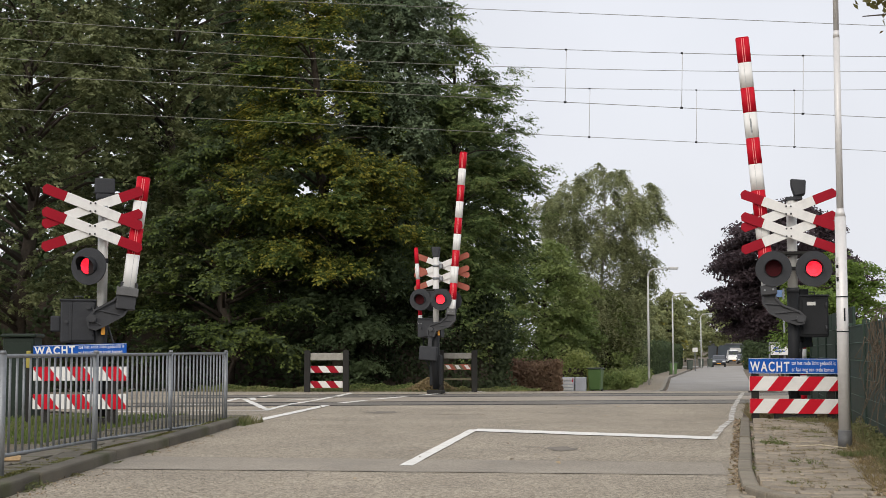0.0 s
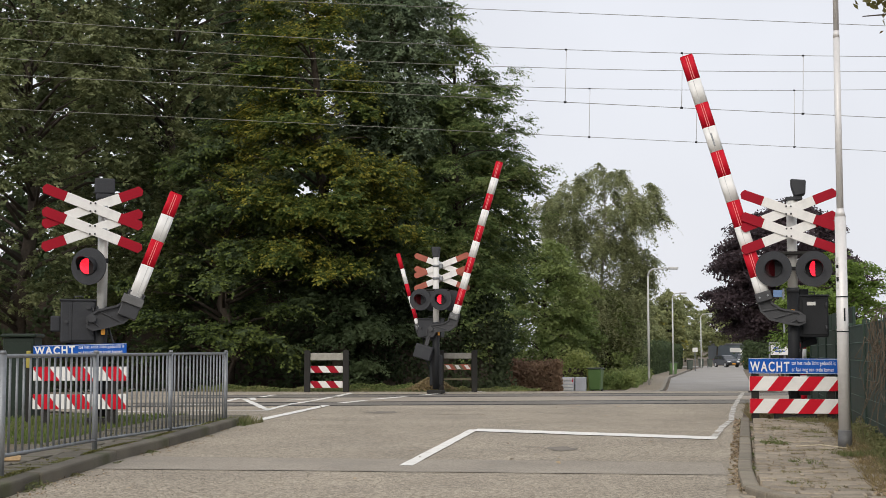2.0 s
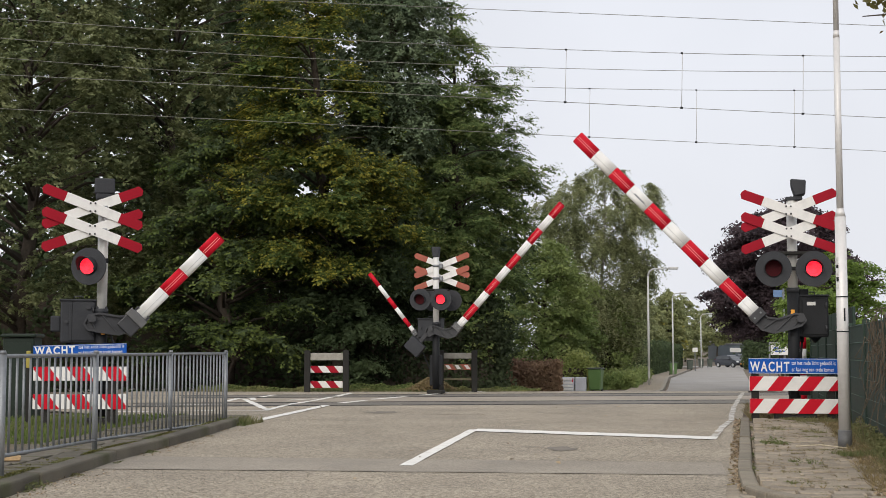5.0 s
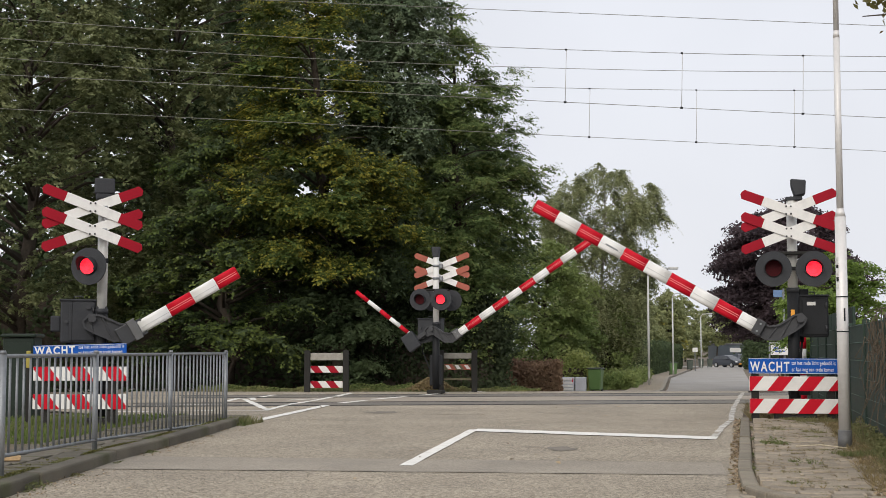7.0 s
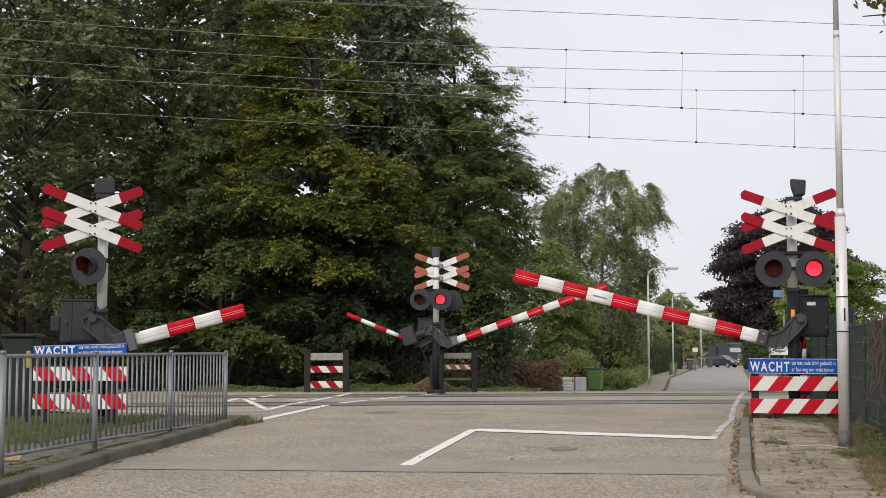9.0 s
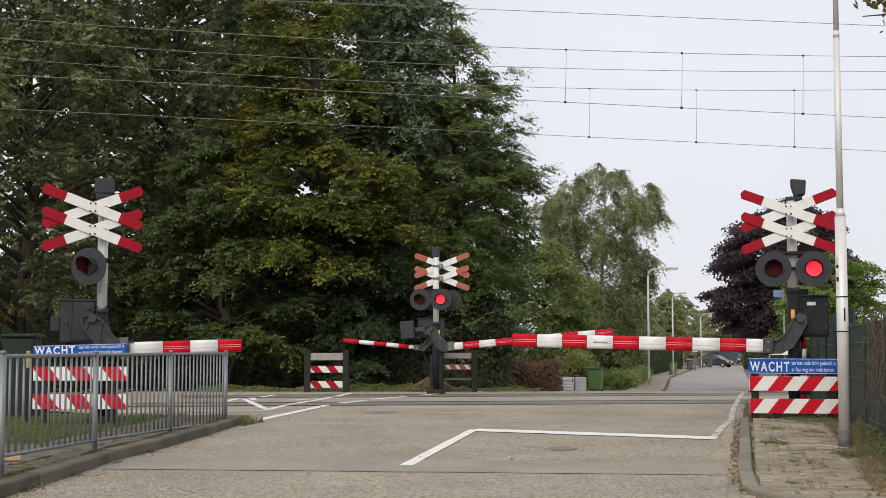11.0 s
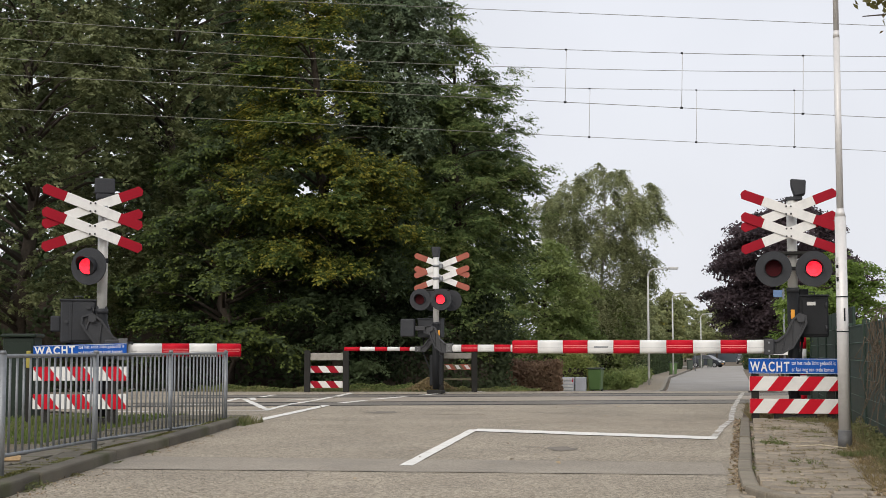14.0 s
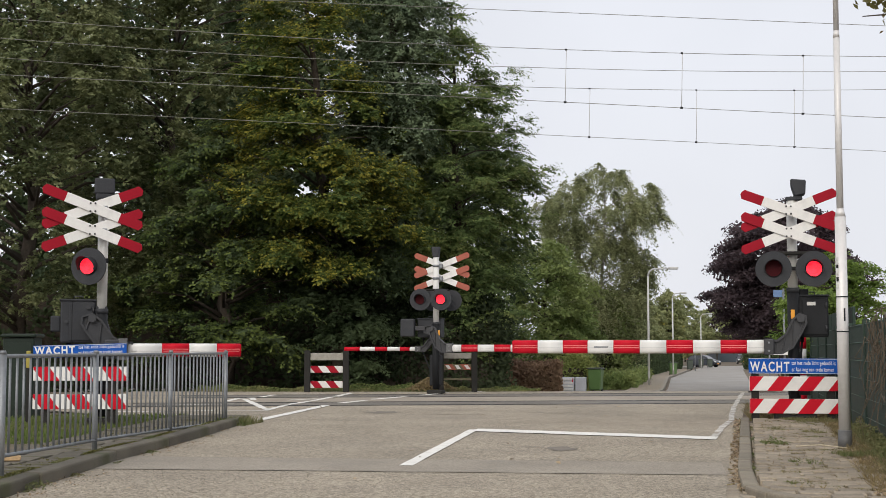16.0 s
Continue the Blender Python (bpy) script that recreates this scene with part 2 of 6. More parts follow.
def tube(p0, p1, r0, r1=None, seg=16, bm=None, cap=True, smooth=True):
    """A round bar from p0 to p1."""
    r1 = r0 if r1 is None else r1
    p0, p1 = Vector(p0), Vector(p1)
    own = bmesh.new()
    bmesh.ops.create_cone(own, cap_ends=cap, segments=seg, radius1=r0, radius2=r1, depth=(p1 - p0).length)
    q = (p1 - p0).to_track_quat("Z", "Y").to_matrix().to_4x4()
    bmesh.ops.transform(own, matrix=Matrix.Translation((p0 + p1) / 2) @ q, verts=own.verts)
    if smooth:
        for f in own.faces:
            f.smooth = len(f.verts) == 4
    return join(bm, own)


def prism(poly, y0, y1, bevel=0.0, bm=None):
    """A plate: a polygon in x and z, from depth y0 to y1."""
    own = bmesh.new()
    a = [own.verts.new((x, y0, z)) for x, z in poly]
    b = [own.verts.new((x, y1, z)) for x, z in poly]
    own.faces.new(a)
    own.faces.new(b[::-1])
    n = len(poly)
    for i in range(n):
        own.faces.new((a[i], b[i], b[(i + 1) % n], a[(i + 1) % n]))
    bmesh.ops.recalc_face_normals(own, faces=own.faces[:])
    if bevel:
        bmesh.ops.bevel(own, geom=own.edges[:], offset=bevel, segments=1, affect="EDGES")
    return join(bm, own)


def disc(c, r, depth, seg=40, bm=None):
    """A round plate that faces along y."""
    return tube((c[0], c[1] + depth / 2, c[2]), (c[0], c[1] - depth / 2, c[2]), r, seg=seg, bm=bm, smooth=False)


def ground_z(y):
    """The lie of the land: level to the tracks, then falling away from them."""
    return float(np.interp(y, [31, 38, 48, 58, 66, 165], [0, -0.2, -0.6, -0.85, -0.92, -1.1]))


BREAKS = [31, 38, 48, 58, 66, 165]


def strip(left, right, lift, bm=None, thick=0.0):
    """A piece of ground between two lines of (x, y), paired point by point, that follows the land."""
    bm = bm or bmesh.new()
    rows = []
    for (a, b) in zip(left, right):
        rows.append((a, b))
    fine = []
    for i in range(len(rows) - 1):
        (a0, b0), (a1, b1) = rows[i], rows[i + 1]
        ts = sorted({0.0, *[(k - a0[1]) / (a1[1] - a0[1]) for k in BREAKS if a1[1] != a0[1] and 0 < (k - a0[1]) / (a1[1] - a0[1]) < 1]})
        for t in ts:
            fine.append((Vector(a0).lerp(Vector(a1), t), Vector(b0).lerp(Vector(b1), t)))
    fine.append((Vector(rows[-1][0]), Vector(rows[-1][1])))
    prev = None
    for a, b in fine:
        cur = (bm.verts.new((a[0], a[1], ground_z(a[1]) + lift)), bm.verts.new((b[0], b[1], ground_z(b[1]) + lift)))
        if prev:
            bm.faces.new((prev[0], prev[1], cur[1], cur[0]))
        prev = cur
    bmesh.ops.recalc_face_normals(bm, faces=bm.faces[:])
    for f in bm.faces:
        if f.normal.z < 0:
            f.normal_flip()
    if thick:
        res = bmesh.ops.extrude_face_region(bm, geom=bm.faces[:])
        bmesh.ops.translate(bm, vec=(0, 0, -thick), verts=[g for g in res["geom"] if isinstance(g, bmesh.types.BMVert)])
        bmesh.ops.recalc_face_normals(bm, faces=bm.faces[:])
    return bm


def leaves_mesh(name, pts, nrm, size, material, length=1.6, seed=0):
    """One mesh of many small folded leaves at pts, facing about nrm."""
    rng = np.random.default_rng(seed)
    n = len(pts)
    nrm = nrm / (np.linalg.norm(nrm, axis=1, keepdims=True) + 1e-9)
    a = rng.normal(size=(n, 3))
    u = np.cross(nrm, a)
    u /= np.linalg.norm(u, axis=1, keepdims=True) + 1e-9
    v = np.cross(nrm, u)
    s = size * rng.uniform(0.65, 1.35, (n, 1))
    tip, mid = u * s * length * 0.5, v * s * 0.5
    fold = nrm * s * 0.16
    co = np.stack([pts - tip, pts + mid + fold, pts + tip, pts - mid + fold], 1).reshape(-1, 3)
    me = bpy.data.meshes.new(name)
    me.vertices.add(4 * n)
    me.vertices.foreach_set("co", co.astype(np.float32).ravel())
    me.loops.add(4 * n)
    me.loops.foreach_set("vertex_index", np.arange(4 * n, dtype=np.int32))
    me.polygons.add(n)
    me.polygons.foreach_set("loop_start", np.arange(0, 4 * n, 4, dtype=np.int32))
    me.materials.append(material)
    me.update(calc_edges=True)
    me.validate()
    return me


# ---- the ground and the roads ----
def build_ground():
    bm = bmesh.new()
    ys = [-200, -20, 0, 8, 31, 38, 48, 58, 66, 165, 400, 2500]
    xs = [-2500, -60, -8, 0, 8, 60, 2500]
    grid = [[bm.verts.new((x, y, ground_z(y) - 0.03)) for x in xs] for y in ys]
    for j in range(len(ys) - 1):
        for i in range(len(xs) - 1):
            bm.faces.new((grid[j][i], grid[j][i + 1], grid[j + 1][i + 1], grid[j + 1][i]))
    tagged(part("ground", bm, SOIL), "brown soil and verge around the crossing", "ground", kind="structure")
    # near road, wide at the camera, up to the far side of the tracks
    bm = strip([(-3.9, -12), (-3.5, 4), (-3.04, 9.5), (-2.93, 13.7), (-2.72, 17.0), (-6.5, 21.6), (-7.0, 30.8)],
               [(-2.3, -12), (0.95, 4), (2.13, 9.6), (3.0, 13.7), (3.94, 18.0), (5.0, 22.6), (6.9, 30.8)], 0.0)
    tagged(part("road", bm, ASPHALT), "worn grey-brown asphalt road up to the tracks", "road", kind="structure")
    # far road
    bm = strip([(2.6, 30.8), (6.0, 39), (10.9, 66), (15.4, 92), (25.4, 138), (30.0, 158), (30.0, 175)],
               [(6.9, 30.8), (9.3, 41), (15.0, 66), (20.6, 92), (30.4, 138), (37.0, 158), (43.0, 175)], 0.002)
    tagged(part("road_far", bm, FAR_ASPHALT), "grey asphalt street beyond the tracks", "road", kind="structure")
    bm = strip([(30.0, 160), (30.0, 172)], [(20.0, 160), (20.0, 172)], 0.004)
    tagged(part("driveway", bm, FAR_ASPHALT), "grey paved driveway beside the far street", "driveway", kind="structure")
    bm = strip([(36.0, 160), (36.0, 172)], [(70.0, 160), (70.0, 172)], 0.004)
    tagged(part("side_road", bm, FAR_ASPHALT), "grey side street at the far junction", "road", kind="structure")
    # smooth patch across the near road, with tar seams
    bm = strip([(-2.93, 10.75), (-2.88, 12.0)], [(2.12, 10.2), (2.3, 11.3)], 0.004)
    tagged(part("road_patch", bm, ASPHALT_PATCH), "smoother asphalt strip across the road", "road", kind="structure")
    for i, (a, b) in enumerate((((-2.93, 10.74), (2.12, 10.19)), ((-2.88, 11.99), (2.3, 11.29)))):
        bm = bmesh.new()
        n = 24
        row = []
        for k in range(n + 1):
            p = Vector(a).lerp(Vector(b), k / n)
            w = 0.001 + 0.006 * random.random()
            d = 0.02 * random.uniform(-1, 1)
            row.append((bm.verts.new((p.x, p.y + d - w, 0.006)), bm.verts.new((p.x, p.y + d + w, 0.006))))
        for k in range(n):
            bm.faces.new((row[k][0], row[k + 1][0], row[k + 1][1], row[k][1]))
        tagged(part("tar_seam", bm, TAR), "dark tar seam across the asphalt", "road seam", kind="structure")


def build_wear():
    """Exposed stones, a few dark stains and cracks in the asphalt."""
    rng = np.random.default_rng(44)
    n = 45000
    y = 8.0 + 14.0 * rng.random(n) ** 1.8
    lo = np.interp(y, [4, 9.5, 13.7, 17.0, 22], [-3.4, -2.65, -2.55, -2.4, -2.4])
    hi = np.interp(y, [4, 9.6, 13.7, 18.0, 22.6], [0.9, 1.85, 2.8, 3.7, 4.8])
    p = np.column_stack([lo + (hi - lo) * rng.random(n), y, rng.uniform(0.0, 0.003, n)])
    chips = leaves_mesh("road_stones", p, rng.normal(size=(n, 3)) * 0.5 + [0, -0.1, 0.8], 0.0075, STONE, 1.25, 45)
    tagged(new("road_stones", chips), "small pale and dark stones exposed in the worn asphalt", "gravel", kind="stuff")
    for cx, cy, r in ((1.12, 12.9, 0.22), (-0.9, 20.4, 0.3), (-3.0, 10.2, 0.15)):
        bm = bmesh.new()
        vs = []
        for k in range(22):
            a = 2 * math.pi * k / 22
            q = r * (0.75 + 0.5 * noise.noise((math.cos(a) * 1.7 + cx, math.sin(a) * 1.7 + cy, 0)))
            vs.append(bm.verts.new((cx + q * math.cos(a), cy + q * 1.6 * math.sin(a), 0.005)))
        bm.faces.new(vs)
        tagged(part("oil_stain", bm, STAIN), "dark stain on the asphalt", "stain", kind="structure")
    for (x0, y0), (x1, y1) in (((-1.6, 19.4), (1.5, 19.9)), ((0.6, 20.6), (2.6, 20.1)), ((2.2, 20.7), (3.9, 20.4)), ((-0.4, 21.3), (0.9, 21.0)), ((0.6, 13.3), (1.3, 12.7))):
        bm, prev = bmesh.new(), None
        for k in range(31):
            t = k / 30
            x, y = x0 + (x1 - x0) * t, y0 + (y1 - y0) * t + 0.18 * noise.noise((t * 7 + x0, y0, 0))
            w = 0.022 * (0.4 + random.random()) * math.sin(math.pi * min(max(t, 0.03), 0.97))
            cur = [bm.verts.new((x, y - w, 0.006)), bm.verts.new((x, y + w, 0.006))]
            if prev:
                bm.faces.new((prev[0], cur[0], cur[1], prev[1]))
            prev = cur
        tagged(part("crack", bm, TAR), "thin crack in the worn asphalt", "crack", kind="structure")


def line(name, a, b, w, lift=0.007, label="worn white road marking", wear=0.1, step=0.35):
    """A painted line with slightly ragged edges."""
    a, b = Vector(a), Vector(b)
    n = max(2, int((b - a).length / step))
    side = Vector((-(b - a).y, (b - a).x)).normalized()
    bm = bmesh.new()
    row = []
    for k in range(n + 1):
        p = a.lerp(b, k / n)
        w0, w1 = [w / 2 * (1 - wear * random.random()) for _ in range(2)]
        row.append([bm.verts.new((*(p + side * s), ground_z(p.y) + lift)) for s in (w0, -w1)])
    for k in range(n):
        f = bm.faces.new((row[k][0], row[k][1], row[k + 1][1], row[k + 1][0]))
        f.normal_update()
        if f.normal.z < 0:
            f.normal_flip()
    return tagged(part(name, bm, PAINT), label, "road marking", kind="structure")


def build_markings():
    bm, prev = bmesh.new(), None
    for k in range(13):
        t = k / 12
        near, away = Vector((0.34, 15.62)).lerp(Vector((2.83, 14.15)), t), Vector((0.41, 16.14)).lerp(Vector((2.95, 14.64)), t)
        cur = [bm.verts.new((near.x, near.y + 0.03 * random.random(), 0.008)), bm.verts.new((away.x, away.y - 0.03 * random.random(), 0.008))]
        if prev:
            bm.faces.new((prev[0], cur[0], cur[1], prev[1]))
        prev = cur
    tagged(part("stop_line", bm, PAINT), "white stop line before the level crossing", "road marking", kind="structure")
    line("centre_line", (-0.30, 11.0), (0.36, 15.95), 0.115, label="solid white centre line of the lane")
    edge = [(2.93, 14.75), (3.4, 16.6), (3.82, 18.1), (4.1, 19.4), (4.8, 22.5), (6.6, 30.0)]
    bm, prev = bmesh.new(), None
    for k in range(201):
        y = 14.75 + 15.25 * k / 200
        x = float(np.interp(y, [q[1] for q in edge], [q[0] for q in edge]))
        w = 0.052 * (0.8 + 0.4 * noise.noise((0, y * 2.2, 0)) - 0.15 * random.random())
        cur = [bm.verts.new((x - w, y, 0.007)), bm.verts.new((x + 0.052 * (0.85 + 0.35 * noise.noise((7, y * 2.6, 0)) - 0.12 * random.random()), y, 0.007))]
        if prev and noise.noise((3, y * 3.1, 1)) < 0.22 + 0.2 * random.random():
            bm.faces.new((prev[0], prev[1], cur[1], cur[0]))
        prev = cur
    tagged(part("edge_line", bm, PAINT_WORN), "chipped white line along the kerb", "road marking", kind="structure")
    for a, b in (((-2.47, 17.9), (-1.96, 22.9)), ((-1.80, 23.9), (-1.45, 25.1)), ((-1.33, 25.7), (-0.74, 27.2)), ((-0.45, 28.0), (0.07, 29.6)), ((0.5, 30.0), (0.9, 30.7))):
        line("dash", a, b, 0.17, wear=0.3, label="white dashed line across the tracks")
    for a, b in (((-2.73, 21.35), (-2.64, 22.9)), ((-2.64, 23.2), (-2.43, 24.7)), ((-2.38, 25.0), (-2.2, 27.0)), ((-2.15, 27.3), (-1.98, 29.5)), ((-3.45, 21.0), (-2.68, 21.0)), ((-2.70, 21.1), (-3.74, 25.7)),
                 ((-3.95, 24.7), (-3.93, 26.1)), ((-3.93, 26.1), (-3.72, 26.6)), ((-3.72, 26.6), (-3.52, 25.4)), ((-3.60, 26.9), (-3.50, 28.2)), ((-2.9, 25.2), (-2.42, 26.0)), ((-3.4, 28.9), (-2.5, 28.9)),
                 ((-4.9, 22.9), (-3.6, 23.5)), ((-5.4, 19.2), (-3.4, 19.75)), ((-5.3, 20.4), (-3.5, 20.95))):
        line("cycle_marking", a, b, 0.15, wear=0.45, step=0.2, label="worn white cycle path marking near the tracks")


def track(y0, tag):
    """One track at right angles to x turned by the skew, with rails, panels in the road and sleepers outside it."""
    at = pose(2.1, y0, 0, 0, 0, 8)
    tr = thing("railway_track", at, "railway track with steel rails set in dark crossing panels", "railway track", "tracks of the crossing", "structure")
    for s in (-0.7175, 0.7175):
        bm = box((0, s, -0.06), (90, 0.07, 0.132), 0.01)
        box((0, s, -0.13), (90, 0.14, 0.02), bm=bm)
        part("rail", bm, RAIL, tr)
        for k in (-1, 1):
            part("flange_groove", box((-0.3, s + k * 0.075, 0.003), (14.4, 0.055, 0.006)), BLACK, tr)
    x = -7.4
    shared = mesh_of("panel", box((0, 0, 0), (0.892, 1.22, 0.06), 0.008), RUBBER)
    while x < 6.9:
        ob = new("panel", shared)
        ob.parent, ob.matrix_basis = tr, pose(x + 0.45, 0, -0.0275 + random.uniform(-0.0005, 0.0015))
        x += 0.9
    sl = mesh_of("sleeper", box((0, 0, 0), (0.25, 2.5, 0.14), 0.02), CONCRETE)
    for k in range(-40, 41):
        if not -12.5 < k * 0.6 < 11.6:
            ob = new("sleeper", sl)
            ob.parent, ob.matrix_basis = tr, pose(k * 0.6, 0, -0.17)
    for sgn in (-1, 1):
        rng = np.random.default_rng(5 + sgn)
        n = 5000
        p = np.stack([sgn * rng.uniform(7.2, 30, n), rng.uniform(-1.9, 1.9, n), rng.uniform(-0.10, -0.04, n)], 1)
        st = new("ballast_stones", leaves_mesh("ballast_stones", p, rng.normal(size=(n, 3)) + [0, 0, 1], 0.055, BALLAST, 1.2, 3))
        st.parent = tr
    return tr


def build_tracks():
    track(24.25, 1)
    track(28.3, 2)
    for sgn in (-1, 1):
        x0, x1 = (-60, -6.0) if sgn < 0 else (7.6, 60)
        bm = bmesh.new()
        for (a, b) in (((x0, 22.0 + (x0 - 2) * 0.14), (x1, 22.0 + (x1 - 2) * 0.14)),):
            vs = [bm.verts.new((a[0], a[1], -0.015)), bm.verts.new((b[0], b[1], -0.015)), bm.verts.new((b[0], b[1] + 8.6, -0.015)), bm.verts.new((a[0], a[1] + 8.6, -0.015))]
            bm.faces.new(vs)
        tagged(part("ballast_bed", bm, BALLAST), "brown stone ballast under the tracks", "ballast", kind="structure")
    bm = box((0, 0, 0.0), (14.2, 2.2, 0.008))
    tagged(part("crossing_infill", bm, INFILL, at=pose(1.9, 26.25, 0, 0, 0, 8)), "pale worn asphalt between the two tracks", "road", kind="structure")


def build_wires():
    """Contact wires, messenger wires and droppers over both tracks."""
    def at(s, d0, z):
        return Vector((2.1 + s * math.cos(radians(8)), d0 + s * math.sin(radians(8)), z))
    shapes = {"contact_wire": [(24.25, lambda s: 5.405 - 0.0225 * s), (28.3, lambda s: 5.452 - 0.0255 * s)],
              "messenger_wire": [(24.25, lambda s: 6.365 + 0.0021 * (s - 0.9) ** 2), (28.3, lambda s: 6.46 + 0.0026 * (s + 0.3) ** 2)],
              "feeder_wire": [(26.2, lambda s: 6.435 + 0.0025 * (s + 0.3) ** 2), (24.25, lambda s: 7.05 - 0.006 * s)]}
    for name, both in shapes.items():
        for d0, f in both:
            bm = limb_tubes([at(k, d0, f(k)) for k in range(-18, 17)], 0.0056, 0.0056, 6)
            tagged(part(name, bm, WIRE), "thin grey overhead wire above the tracks", "overhead wire", "overhead wires")
    for d0, ss, i in ((24.25, (-6.6, -4.4, -2.2, 0.11, 2.29, 4.62, 6.9), 0), (28.3, (-6.0, -3.7, -1.4, 1.0, 3.35, 5.55, 7.8), 1)):
        c, m = shapes["contact_wire"][i][1], shapes["messenger_wire"][i][1]
        for s in ss:
            if -1.2 > s:
                continue
            dr = thing("dropper", pose(*at(s, d0, c(s))), "thin dropper between messenger and contact wire", "dropper", "droppers of the overhead line")
            h = m(s) - c(s)
            part("rod", tube((0, 0, 0), (0.03, 0, h), 0.006, seg=6), POLE, dr)
            part("clamp", box((0, 0, 0), (0.05, 0.03, 0.035), 0.005), BLACK, dr)
            part("clamp", box((0.02, 0, h), (0.04, 0.03, 0.03), 0.005), BLACK, dr)


# ---- level crossing equipment ----
def cross_board(parent, cx, cz, y, angle, back, tip_mat):
    """One arm of the warning cross: a white board with red ends."""
    L, W, E = 1.30, 0.125, 0.30
    m = pose(cx, y, cz, 0, angle, 0)
    b = part("cross_arm", box((0, 0, 0), (L - 2 * E, 0.02, W), 0.003), back, parent, "white arm of the warning cross", at=m)
    for s in (-1, 1):
        x0, x1, h = s * (L / 2 - E), s * L / 2, W / 2
        part("red_end", prism([(x0, -h), (x1 - s * 0.03, -h), (x1, -h + 0.05), (x1, h - 0.05), (x1 - s * 0.03, h), (x0, h)], -0.011, 0.011, 0.002), tip_mat, b, "red end of the cross arm")
    return b


def warning_cross(parent, cx, y, z1, z2, seen_from_back=False):
    white = WHITE
    tip = RED_BACK if seen_from_back else RED_DIM
    s = -1 if seen_from_back else 1
    for z in (z1, z2):
        cross_board(parent, cx, z, y + 0.024, -21 * s, white, tip)
    for z in (z1, z2):
        cross_board(parent, cx, z, y, 21 * s, white, tip)
        if not seen_from_back:
            for dx in (-0.03, 0.03):
                for dz in (-0.05, 0.05):
                    part("bolt", disc((cx + dx, y - 0.014, z + dz), 0.012, 0.012, 10), CAST, parent)


def lamp(parent, x, y, z, aim, phase):
    """A round black shield with a hood and a red lens that turns its lit or its dark face to the road."""
    lp = part("signal_lamp", disc((0, 0, 0), 0.232, 0.025, 48), DARK, parent, "round dark shield of the flashing light", at=pose(x, y, z, 0, 0, aim))
    bm = bmesh.new()
    n = 24
    ring = []
    for k in range(n + 1):
        a = radians(-25 + 230 * k / n)
        d = 0.20 * (0.45 + 0.55 * max(0.0, math.sin(a)))
        ring.append([bm.verts.new((r * math.cos(a), yy, r * math.sin(a))) for r, yy in ((0.112, -0.012), (0.112, -0.012 - d), (0.118, -0.012 - d), (0.118, -0.012))])
    for k in range(n):
        for j in range(4):
            bm.faces.new((ring[k][j], ring[k + 1][j], ring[k + 1][(j + 1) % 4], ring[k][(j + 1) % 4]))
    bmesh.ops.recalc_face_normals(bm, faces=bm.faces[:])
    part("hood", bm, DARK, lp)
    part("rim", tube((0, -0.012, 0), (0, -0.03, 0), 0.112, 0.106, 40), BLACK, lp)
    part("housing", tube((0, 0.012, 0), (0, 0.14, 0), 0.14, 0.11, 32), BLACK, lp)
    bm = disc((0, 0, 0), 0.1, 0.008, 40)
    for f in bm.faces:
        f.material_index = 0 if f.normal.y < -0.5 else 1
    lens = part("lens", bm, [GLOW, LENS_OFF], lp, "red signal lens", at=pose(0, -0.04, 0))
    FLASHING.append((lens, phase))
    return lp


def boom_bar(x0, x1, z, hy, hz, rc):
    """A bar along x with a rounded box section."""
    loop = []
    for cy, cz, a0 in ((hy - rc, hz - rc, 0), (rc - hy, hz - rc, 90), (rc - hy, rc - hz, 180), (hy - rc, rc - hz, 270)):
        for k in range(6):
            a = radians(a0 + 18 * k)
            loop.append((cy + rc * math.cos(a), z + cz + rc * math.sin(a)))
    bm = bmesh.new()
    ends = [[bm.verts.new((x, y, q)) for y, q in loop] for x in (x0, x1)]
    n = len(loop)
    for k in range(n):
        bm.faces.new((ends[0][k], ends[0][(k + 1) % n], ends[1][(k + 1) % n], ends[1][k])).smooth = True
    bm.faces.new(ends[0])
    bm.faces.new(ends[1][::-1])
    bmesh.ops.recalc_face_normals(bm, faces=bm.faces[:])
    return bm


